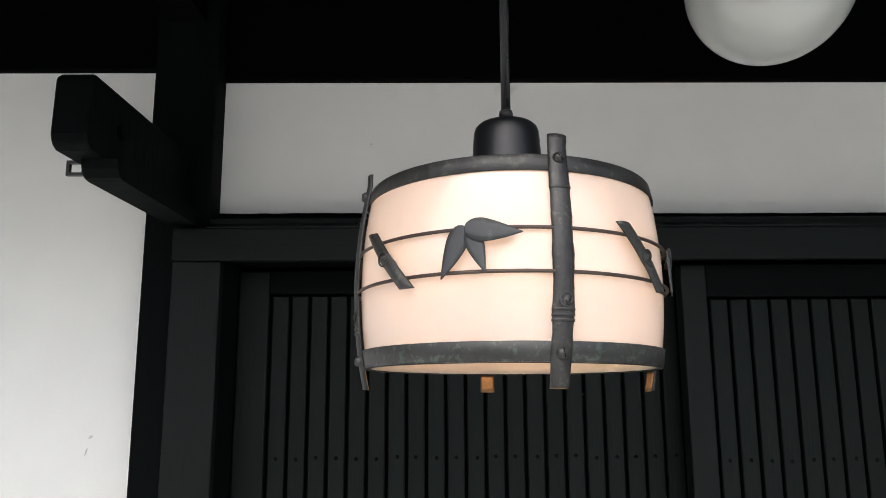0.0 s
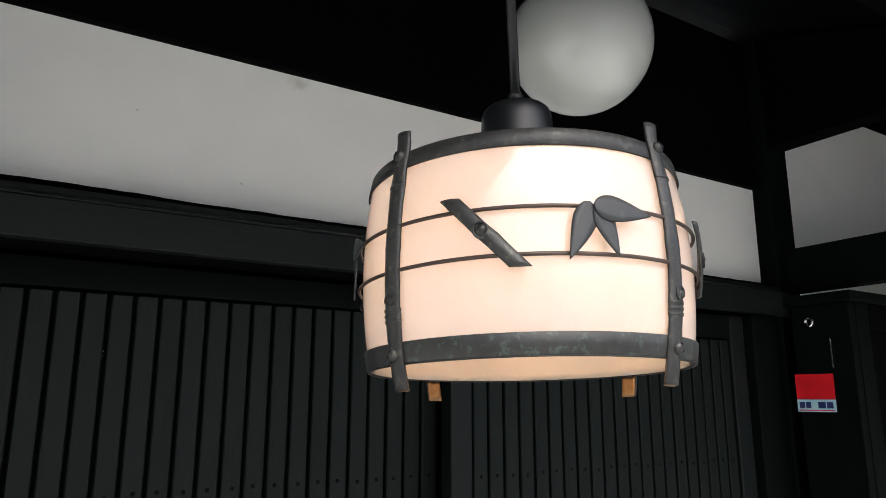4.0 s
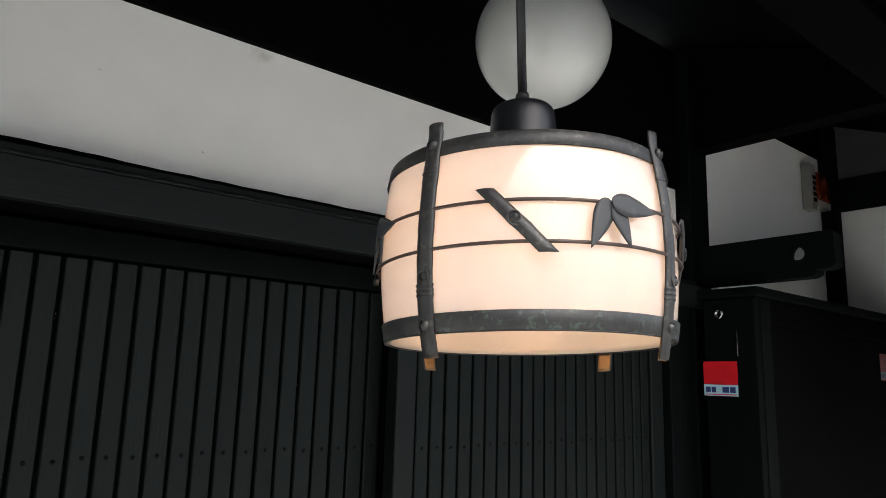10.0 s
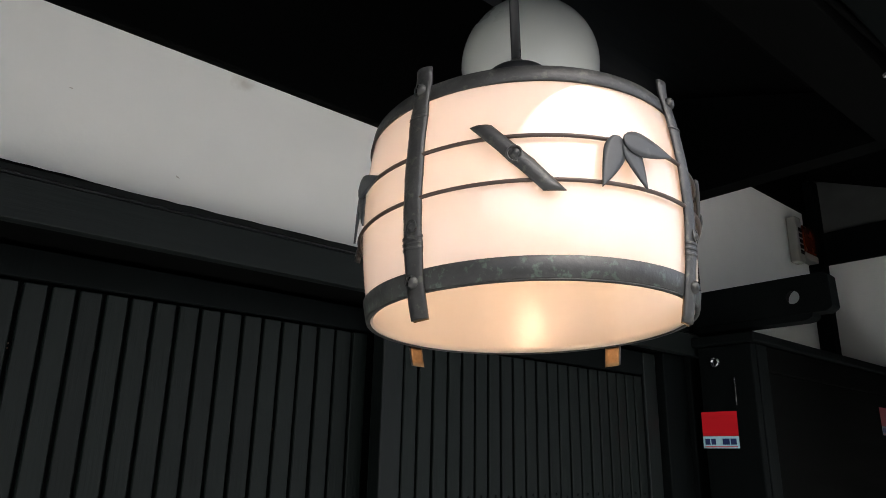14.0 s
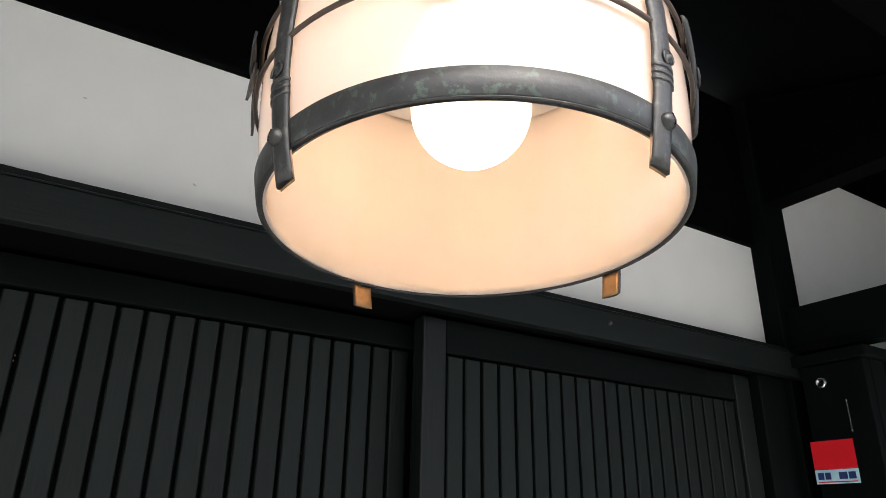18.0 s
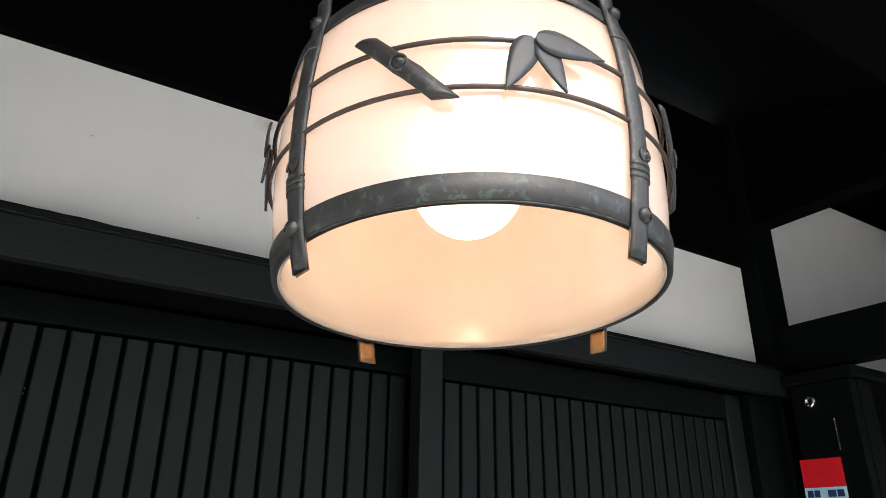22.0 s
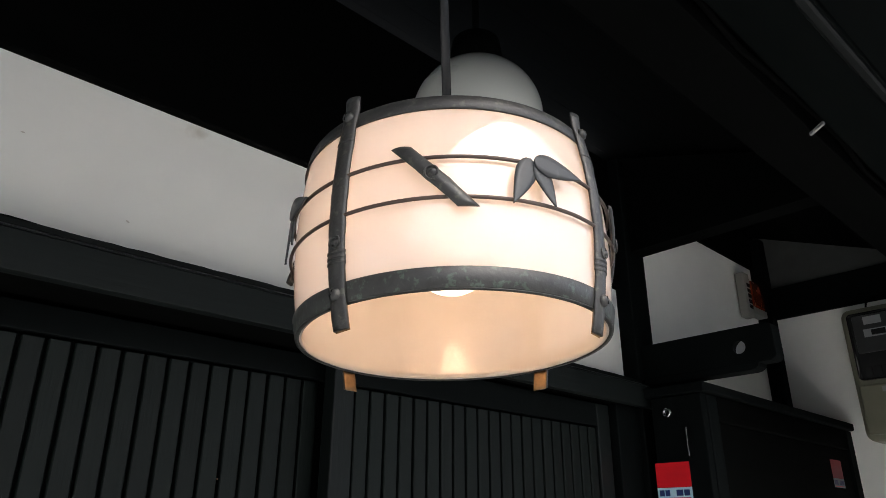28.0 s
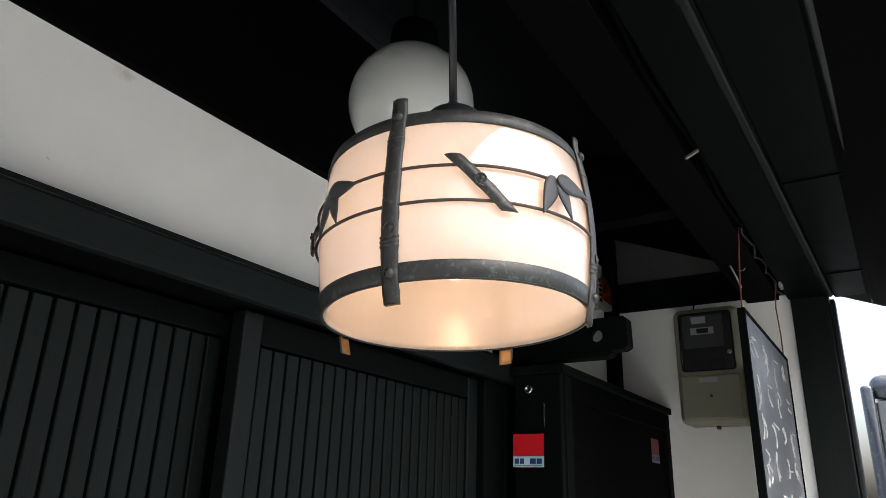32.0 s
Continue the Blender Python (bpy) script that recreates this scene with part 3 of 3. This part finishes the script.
def on_barrel(angle, z, off):
    r = barrel(min(max(z, -0.02), H_TOP + 0.004)) + off
    return Vector((r * math.cos(angle), r * math.sin(angle), z))


def strip_bm(path, width, thick, off, crown=0.0, bm=None, level_ends=False, cols=6):
    """A strip bent round the barrel along (angle, z) points, its width across the path, bowed outwards by crown."""
    bm = bm or bmesh.new()
    rows = []
    for i, (a, z) in enumerate(path):
        a0, z0 = path[max(i - 1, 0)]
        a1, z1 = path[min(i + 1, len(path) - 1)]
        du, dz = (a1 - a0) * WAIST, z1 - z0
        n = math.hypot(du, dz)
        ru, rz = -dz / n, du / n
        wi = width[i] if isinstance(width, list) else width
        row = []
        for k in range(cols + 1):
            s = (k / cols - 0.5)
            lift = off + thick + crown * (1 - (2 * s) ** 2)
            slide = -s * wi * du / dz if level_ends else 0.0
            aa, zz = a + (s * wi * ru + slide * du / n) / WAIST, z + s * wi * rz + slide * dz / n
            row.append((on_barrel(aa, zz, lift), on_barrel(aa, zz, off)))
        rows.append([(bm.verts.new(p), bm.verts.new(q)) for p, q in row])
    for r0, r1 in zip(rows, rows[1:]):
        for k in range(cols):
            bm.faces.new((r0[k][0], r0[k + 1][0], r1[k + 1][0], r1[k][0]))
            bm.faces.new((r0[k][1], r1[k][1], r1[k + 1][1], r0[k + 1][1]))
        for k in (0, cols):
            bm.faces.new((r0[k][0], r1[k][0], r1[k][1], r0[k][1]))
    for row in (rows[0], rows[-1]):
        for k in range(cols):
            bm.faces.new((row[k][0], row[k + 1][0], row[k + 1][1], row[k][1]))
    return bm


def leaf_bm(root, tip, width, off, sway=0.0):
    """A flat sheet-metal leaf from root to tip, (angle, z) each: round at the root, widest a third along, bent sideways by sway."""
    bm = bmesh.new()
    rows, steps = [], 18
    du, dz = (tip[0] - root[0]) * WAIST, tip[1] - root[1]
    n = math.hypot(du, dz)
    ru, rz = -dz / n, du / n
    for i in range(steps + 1):
        t = (i / steps) ** 1.25
        w = width * max(0.02, (min(1.0, t / 0.30) * (2 - min(1.0, t / 0.30))) ** 0.5 * (1 - max(0.0, (t - 0.30) / 0.70) ** 1.45))
        bend = sway * 4 * t * (1 - t)
        a, z = root[0] + (tip[0] - root[0]) * t + bend * ru / WAIST, root[1] + dz * t + bend * rz
        row = []
        for s in (-0.5, -0.25, 0, 0.25, 0.5):
            lift = off + 0.0012 + 0.0002 * (1 - abs(2 * s)) + 0.0012 * t * t
            aa, zz = a + s * w * ru / WAIST, z + s * w * rz
            row.append((bm.verts.new(on_barrel(aa, zz, lift)), bm.verts.new(on_barrel(aa, zz, lift - 0.0012))))
        rows.append(row)
    for r0, r1 in zip(rows, rows[1:]):
        for k in range(4):
            bm.faces.new((r0[k][0], r0[k + 1][0], r1[k + 1][0], r1[k][0]))
            bm.faces.new((r0[k][1], r1[k][1], r1[k + 1][1], r0[k + 1][1]))
        for k in (0, 4):
            bm.faces.new((r0[k][0], r1[k][0], r1[k][1], r0[k][1]))
    for row in (rows[0], rows[-1]):
        for k in range(4):
            bm.faces.new((row[k][0], row[k + 1][0], row[k + 1][1], row[k][1]))
    return bm


def outwards(angle, z, off, spin=0.0):
    """The pose of a small piece on the barrel whose own z points away from the axis."""
    return Matrix.Translation(on_barrel(angle, z, off)) @ pose(0, 0, 0, 0, 0, math.degrees(angle)) @ pose(0, 0, 0, 0, 90, 0) @ pose(0, 0, 0, 0, 0, spin)


def screw(parent, angle, z, off, slot):
    s = part("screw", lathe_bm([(0, 0.0035), (0.0020, 0.0033), (0.0037, 0.0020), (0.0042, 0), (0.0042, -0.001)], 18), IRON, parent, m=outwards(angle, z, off, slot), smooth=True)
    part("screw_slot", box_bm(-0.0026, 0.0026, -0.0004, 0.0004, 0.0020, 0.00345), GAP_DARK, s)


def knot(parent, angle, z, off, size, spin):
    """A cut twig on a bamboo node: a curled raised line round a small boss."""
    k = part("bud", lathe_bm([(0, 0.0016 * size), (0.0012 * size, 0.0013 * size), (0.0021 * size, 0.0002), (0.0027 * size, 0)], 16), IRON, parent, m=outwards(angle, z, off, spin), smooth=True)
    curl = [((0.0022 + 0.0022 * i / 20) * size * math.cos(0.30 * i), (0.0022 + 0.0022 * i / 20) * size * math.sin(0.30 * i), 0.0004) for i in range(21)]
    part("curl", tube_bm(curl, 0.00055 * size, 6), IRON, k, smooth=True)


def barrel_lantern():
    L = empty("hanging_lantern", LANTERN, "lit barrel-shaped milk glass lantern with dark metal bamboo mounts", "lantern")
    n = 28
    zs = [0.0012 + (H_TOP - 0.0021) * i / n for i in range(n + 1)]
    glass = part("glass_shade", lathe_bm([(barrel(z), z) for z in zs] + [(barrel(z) - 0.003, z) for z in reversed(zs)], 128, closed=True), SHADE_GLASS, L, "glossy milk glass barrel", smooth=True)
    glass.data.materials.append(SHADE_INNER)
    for f in glass.data.polygons:
        if f.normal.x * f.center.x + f.normal.y * f.center.y < 0:
            f.material_index = 1
    band = lambda z0, z1, o: lathe_bm([(barrel(z0) + 0.0004, z0), (barrel(z0) + o - 0.0004, z0), (barrel(z0) + o, z0 + 0.0005), (barrel(z1) + o, z1 - 0.0005), (barrel(z1) + o - 0.0004, z1), (barrel(z1) + 0.0004, z1)], 128, closed=True)
    part("lower_band", band(0.0010, 0.0134, 0.0019), PATINA, L, "dark metal band with green patina", smooth=True)
    part("rim_lip", lathe_bm([(barrel(0) - 0.0012, 0.0003), (barrel(0) + 0.0017, 0.0003), (barrel(0) + 0.0017, 0.0009), (barrel(0) - 0.0012, 0.0009)], 128, closed=True), IRON, L, smooth=True)
    part("upper_band", band(0.1220, H_TOP, 0.0018), IRON, L, smooth=True)
    rt = barrel(H_TOP)
    part("top_plate", lathe_bm([(0, H_TOP + 0.011), (0.033, H_TOP + 0.010), (rt - 0.022, H_TOP + 0.0045), (rt + 0.0013, H_TOP), (rt - 0.003, H_TOP - 0.002), (rt - 0.022, H_TOP + 0.002), (0, H_TOP + 0.0075)], 96), IRON, L, smooth=True)
    cap = part("socket_cap", lathe_bm([(0.0295, H_TOP + 0.006), (0.0290, H_TOP + 0.011), (0.0268, H_TOP + 0.050), (0.0263, H_TOP + 0.0562), (0.0252, H_TOP + 0.0597), (0.0229, H_TOP + 0.062), (0.013, H_TOP + 0.0638), (0, H_TOP + 0.0643)], 64), BLACK_CAP, L, "glossy black socket cap", smooth=True)
    part("nut", lathe_bm([(0, 0.012), (0.0052, 0.012), (0.0059, 0.0088), (0.0059, 0.0055), (0.0079, 0.0044), (0.0085, 0.002), (0.0085, -0.001)], 24), IRON, cap, m=pose(0, 0, H_TOP + 0.0638), smooth=True)
    part("rod", tube_bm([(0, 0, H_TOP + 0.069), (0, 0, 0.70)], 0.0039, 16), BLACK_CAP, L, "thin black hanging rod", smooth=True)
    part("top_lining", lathe_bm([(0.018, H_TOP - 0.0030), (rt - 0.006, H_TOP - 0.0046), (rt - 0.006, H_TOP - 0.0040), (0.018, H_TOP - 0.0024)], 96, closed=True), WHITE_ENAMEL, L, "white enamelled underside of the top plate", smooth=True)
    part("socket", lathe_bm([(0.0175, 0.131), (0.0175, 0.109), (0.0158, 0.105), (0.0158, 0.098), (0, 0.098)], 32), WHITE_CASE, L, smooth=True)
    bulb_profile = [(0.0338 * math.sin(a), 0.0722 - 0.0338 * math.cos(a)) for a in (math.pi * k / 24 for k in range(19))] + [(0.0152, 0.1035), (0.0147, 0.109)]
    bulb = part("bulb", lathe_bm(bulb_profile, 48), BULB, L, "lit round white bulb", smooth=True)
    part("core", lathe_bm([(0.012 * math.sin(a), 0.072 - 0.012 * math.cos(a)) for a in (math.pi * k / 12 for k in range(13))], 24), BULB_CORE, bulb, "bright light source inside the bulb", smooth=True)
    for z in (0.0830, 0.0554):
        pts = [on_barrel(2 * math.pi * k / 96, z, 0.0026) for k in range(96)]
        part("wire_ring", tube_bm(pts, 0.00125, 8, loop=True), WIRE, L, smooth=True)
    for q in range(4):
        a = radians((5.9, 95.2, 187.9, 279.8)[q])
        lean = lambda z: a + 0.028 * max(z, 0) / 0.13 + 0.004 * math.sin(q * 2.0 + z * 42)
        wob = [0.0004 * math.sin(3.1 * q + 0.9 * i) + 0.00025 * math.sin(1.7 * q + 2.3 * i) for i in range(41)]
        zz = [-0.0145 + 0.1615 * i / 40 for i in range(41)]
        widths = [0.0136 + 0.0012 * math.exp(-((z - 0.029) / 0.004) ** 2) + 0.0008 * math.exp(-((z - 0.110) / 0.004) ** 2) + 0.0006 * math.exp(-((z - 0.068) / 0.006) ** 2) + w for z, w in zip(zz, wob)]
        strap = part("bamboo_strap", strip_bm([(lean(z), z) for z in zz], widths, 0.0014, 0.0018, 0.0022, cols=8), IRON, L, "dark metal strap shaped like a bamboo cane", smooth=True)
        for z in (0.0255, 0.0288, 0.0322, 0.1100):
            part("node_ring", strip_bm([(lean(z), z + k * 0.0008) for k in (-1, -0.4, 0.4, 1)], 0.0150 if z < 0.1 else 0.0146, 0.0018, 0.0018, 0.0024), IRON, strap, smooth=True)
        for z, slot in ((0.0060, 80 + 37 * q), (0.1300, 40 + 61 * q)):
            screw(strap, lean(z), z, 0.0047, slot)
        knot(strap, lean(0.0378) + 0.012, 0.0378, 0.0049, 1.15, 200 + 50 * q)
        part("tab", strip_bm([(lean(z), z) for z in (-0.0152, -0.011, -0.007, -0.003, 0.0002)], 0.0130, 0.0004, 0.0012), BRASS, strap, "bare brass inner face", smooth=True)
        up, low = (a + radians(23.2), 0.0905), (a + radians(42.6), 0.0480)
        cane = part("cane_piece", strip_bm([(up[0] + (low[0] - up[0]) * i / 16, up[1] + (low[1] - up[1]) * i / 16) for i in range(17)], [0.0092 + 0.0011 * math.exp(-((i - 9.0) / 0.9) ** 2) + 0.0004 * math.exp(-((i - 7.5) / 0.7) ** 2) for i in range(17)], 0.0011, 0.0042, 0.0019, level_ends=True), IRON, L, "slanting dark metal bamboo cane piece", smooth=True)
        mid = ((up[0] + low[0]) / 2, (up[1] + low[1]) / 2)
        knot(cane, mid[0] - 0.004, mid[1] + 0.001, 0.0069, 1.25, 30)
        for root, tip, w, o, sway in (((62.4, 0.0850), (55.5, 0.0512), 0.0142, 0.0042, 0.0006), ((64.6, 0.0835), (69.4, 0.0535), 0.0122, 0.0049, -0.0004), ((63.0, 0.0828), (80.4, 0.0786), 0.0152, 0.0062, -0.0006)):
            part("leaf", leaf_bm((a + radians(root[0]), root[1]), (a + radians(tip[0]), tip[1]), w, o, sway), LEAF_METAL, L, "dark metal bamboo leaf", smooth=True)
    return L


barrel_lantern()

# ---- globe lamp ----
globe = empty("globe_lamp", pose(0.5404, 1.0625, 2.199), "unlit white opal glass globe lamp under the ceiling", "lamp")
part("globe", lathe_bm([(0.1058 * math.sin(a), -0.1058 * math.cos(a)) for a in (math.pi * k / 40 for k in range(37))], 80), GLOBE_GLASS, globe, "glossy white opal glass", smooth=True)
part("collar", lathe_bm([(0.036, 0.100), (0.040, 0.102), (0.043, 0.125), (0.040, 0.150), (0.015, 0.162), (0, 0.162)], 48), BEAM_WOOD, globe, smooth=True)
part("stem", tube_bm([(0, 0, 0.160), (0, 0, roof_z(1.067) - 2.192)], 0.006, 12), BEAM_WOOD, globe, smooth=True)

# ---- electricity meter ----
meter = empty("electric_meter", pose(2.42, 0.988, 1.843), "cream electricity meter case with a dark window on the side wall", "meter")
part("case", box_bm(-0.135, 0, -0.116, 0.116, 0, 0.417, 0.028, segments=5), CREAM, meter)
part("window_frame", box_bm(-0.140, -0.134, -0.092, 0.092, 0.182, 0.394, 0.012, segments=3), METER_DARK, meter, "dark glazed meter window")
part("dial_plate", box_bm(-0.146, -0.1405, -0.062, 0.078, 0.265, 0.385, 0.003), mat("meter_face", (0.026, 0.028, 0.028), 0.4, bump=0), meter)
part("label_plate", box_bm(-0.148, -0.1464, -0.005, 0.045, 0.353, 0.378), GREY_PRINT, meter, "small pale printed label")
part("display", box_bm(-0.148, -0.1464, -0.03, 0.05, 0.313, 0.338), GREY_PRINT, meter, "grey display strip")
part("display_window", box_bm(-0.150, -0.1482, -0.012, 0.028, 0.317, 0.334), METER_DARK, meter)
for i in range(6):
    part("terminal", box_bm(-0.146, -0.1405, -0.085 + i * 0.027, -0.064 + i * 0.027, 0.190, 0.222, 0.002), METER_DARK, meter)
part("knob", lathe_bm([(0, 0.006), (0.006, 0.005), (0.008, 0)], 16), GREY_PRINT, meter, m=pose(-0.1405, -0.075, 0.245, 0, -90, 0))
part("lower_cover", box_bm(-0.141, -0.1352, -0.100, 0.100, 0.018, 0.168, 0.005), CREAM, meter)
part("name_plate", box_bm(-0.1435, -0.1412, -0.026, 0.036, 0.143, 0.159), GREY_PRINT, meter, "narrow grey name plate")
part("cover_screw", lathe_bm([(0, 0.003), (0.004, 0.002), (0.005, 0)], 12), METER_DARK, meter, m=pose(-0.141, 0.0, 0.095, 0, -90, 0))
part("bolt", box_bm(-0.08, -0.06, -0.006, 0.006, -0.012, 0.0, 0.002), IRON, meter)

# ---- alarm box ----
alarm = empty("alarm_box", pose(2.22, 1.392, 2.285), "white alarm siren box with an orange lamp", "alarm")
part("case", box_bm(-0.004, 0.045, -0.034, 0, 0, 0.165, 0.006), WHITE_CASE, alarm)
part("lamp_lens", box_bm(0.046, 0.150, -0.034, -0.002, 0.045, 0.145, 0.008), ORANGE, alarm, "orange lamp lens")
part("lamp_base", box_bm(0.046, 0.150, -0.035, 0, 0.02, 0.044, 0.003), WHITE_CASE, alarm)
for i in range(5):
    part("mark", box_bm(0.010, 0.036, -0.0352, -0.0343, 0.030 + i * 0.020, 0.044 + i * 0.020), METER_DARK, alarm, "dark printed mark")

# ---- chalkboard ----
board = empty("chalkboard", pose(1.62, 0.745, 1.42), "hanging black chalkboard with white chalk writing", "chalkboard")
part("slate", box_bm(0.0095, 0.7625, 0.004, 0.014, 0.0095, 0.6405), SLATE, board)
for b in ((0, 0.009, 0, 0.020, 0, 0.65), (0.763, 0.772, 0, 0.020, 0, 0.65), (0.0095, 0.7625, 0, 0.020, 0, 0.009), (0.0095, 0.7625, 0, 0.020, 0.641, 0.65)):
    part("frame_bar", box_bm(*b, 0.002), BLACK_WOOD, board)
rng = random.Random(5)
for col in range(4):
    for row in range(6):
        x, z = 0.06 + col * 0.18, 0.575 - row * 0.10
        for k in range(rng.randint(2, 3)):
            ax, az = x + rng.uniform(0.0, 0.05), z + rng.uniform(-0.02, 0.025)
            bx, bz = rng.choice(((ax + rng.uniform(0.05, 0.09), az - rng.uniform(-0.006, 0.012)), (ax + rng.uniform(-0.01, 0.02), az - rng.uniform(0.045, 0.075)), (ax + rng.uniform(0.03, 0.06), az - rng.uniform(0.03, 0.05))))
            bend = rng.choice((-1, 1)) * rng.uniform(0.012, 0.034)
            part("chalk_stroke", tube_bm([(ax, 0.0034, az), ((2 * ax + bx) / 3 + bend, 0.0032, (2 * az + bz) / 3), ((ax + 2 * bx) / 3 + bend, 0.0032, (az + 2 * bz) / 3), (bx, 0.0034, bz)], 0.0025, 5), CHALK, board)
part("cord", tube_bm([(0.02, 0.01, 0.648), (0.012, 0.006, 0.72), (0.005, -0.002, 0.80), (-0.02, -0.012, 0.865)], 0.0022, 6), RED_CORD, board, "thin red-brown hanging cord", smooth=True)
part("cord", tube_bm([(0.75, 0.01, 0.648), (0.71, 0.004, 0.72), (0.64, 0.0, 0.80), (0.60, -0.012, 0.868)], 0.0022, 6), RED_CORD, board, "thin red-brown hanging cord", smooth=True)

# ---- small things under the eave ----
for x, turn in ((1.10, -38), (0.42, -30)):
    tagged(part("cable_clip", box_bm(-0.003, 0.003, -0.020, 0.020, 0, 0.0065, 0.001), CLIP_WHITE, m=pose(x, 0.732, 2.2733, 0, 0, turn)), "small white cable clip across the eave slot", "clip", "cable clips")
cable = [(-2.0 + 0.2 * i, 0.733 + 0.006 * math.sin(i * 2.3), 2.305 + 0.006 * math.sin(i * 1.7)) for i in range(21)]
tagged(part("cable", tube_bm(cable, 0.006, 8), BEAM_WOOD, smooth=True), "black cable lying along the eave slot", "cable")

tagged(part("cable_tie", tube_bm([(1.90, 0.815, 2.276), (2.0, 0.817, 2.268), (2.10, 0.822, 2.262)], 0.003, 8), CLIP_WHITE, smooth=True), "short grey plastic tie under the eave board", "cable tie")
tagged(part("cord_hook", tube_bm([(1.93, 0.80, 2.280), (1.93, 0.80, 2.268), (1.925, 0.785, 2.263), (1.915, 0.775, 2.268)], 0.0016, 6), STEEL, smooth=True), "small steel wire hook under the eave board", "hook")
for x in (2.155, 2.185):
    tagged(part("cord_clip", box_bm(x - 0.006, x + 0.006, 0.706, 0.716, 2.262, 2.2795, 0.002), CLIP_WHITE), "small white cord clip under the eave beam", "clip", "cord clips")
tagged(part("meter_wire", tube_bm([(2.402, 1.055, 2.256), (2.400, 1.045, 2.300), (2.398, 1.01, 2.318), (2.400, 0.985, 2.312), (2.401, 0.96, 2.345), (2.402, 0.92, 2.385), (2.404, 0.86, 2.395)], 0.0035, 8), BEAM_WOOD, smooth=True), "black wire looping from the meter over the side beam", "wire")
wire = [(1.62 + 0.06 * i, 0.730 + 0.008 * math.sin(i * 1.9), 2.288 + 0.010 * math.sin(i * 2.6)) for i in range(13)]
tagged(part("loose_wire", tube_bm(wire, 0.0035, 8), EAVE_TRIM, smooth=True), "loose grey wire in the eave slot", "wire")

# ---- light specks on the doors, scuffs on the plaster ----
rng = random.Random(11)
# glints from behind the doors, drawn as fixed coloured specks
for x, z in ((-0.0175, 1.748), (-0.0178, 1.742), (0.3525, 1.659)):
    chip = prism_bm([(0.0010 * rng.uniform(0.5, 1) * math.cos(k), 0.0018 * rng.uniform(0.5, 1) * math.sin(k)) for k in (2 * math.pi * i / 9 for i in range(9))], 0.003)
    tagged(part("light_speck", chip, LIGHT_SPECK, m=pose(x, 1.4352, z)), "small orange speck painted for light showing at a slat edge", "chip", "paint chips")
for x, z, w, h, t in ((0.145, 2.005, 0.0036, 0.0014, 25), (-0.458, 1.596, 0.0055, 0.0028, -35), (-0.464, 1.573, 0.0018, 0.007, 14), (-0.01, 2.09, 0.004, 0.0012, 5)):
    mark = prism_bm([(w * rng.uniform(0.5, 1) * math.cos(k), h * rng.uniform(0.5, 1) * math.sin(k)) for k in (2 * math.pi * i / 11 for i in range(11))], 0.003)
    tagged(part("wall_mark", mark, DIRT, m=pose(x, WALL_Y - 0.0008, z, 0, t, 0)), "small brown scuff on the white plaster", "mark", "wall marks")

# ---- parked vehicle in the street ----
van = empty("parked_van", pose(4.0, 0.61, -0.1), "dark parked van with rounded window frames in the street", "van")
part("body", box_bm(0, 3.6, -1.75, 0.0, 0.30, 1.25, 0.10, segments=4), CAR_PAINT, van, smooth=True)
part("roof", box_bm(0.02, 3.2, -1.70, -0.05, 2.22, 2.36, 0.06, segments=4), CAR_PAINT, van, smooth=True)
part("end_window", box_bm(0.03, 0.04, -1.66, -0.08, 1.25, 2.22), CAR_GLASS, van, "tinted end window")
for x in (0.0, 1.5, 3.05):
    for y in (-1.73, -0.07):
        part("pillar", box_bm(x, x + 0.09, y, y + 0.06, 1.20, 2.30, 0.02, segments=4), CAR_PAINT, van, smooth=True)
for y in (-1.66, -0.08):
    part("side_window", box_bm(0.12, 3.05, y, y + 0.01, 1.25, 2.22), CAR_GLASS, van, "tinted side window").visible_shadow = False
for x in (0.55, 2.85):
    for y in (-1.72, -0.24):
        wheel = part("wheel", lathe_bm([(0.2, -0.10), (0.30, -0.11), (0.33, -0.07), (0.33, 0.07), (0.30, 0.11), (0.2, 0.10)], 32, closed=True), GAP_DARK, van, m=pose(x, y + 0.1, 0.33, 90, 0, 0), smooth=True)
        part("rim", lathe_bm([(0, 0.06), (0.12, 0.07), (0.2, 0.05), (0.2, -0.05), (0, -0.06)], 24), STEEL, wheel)
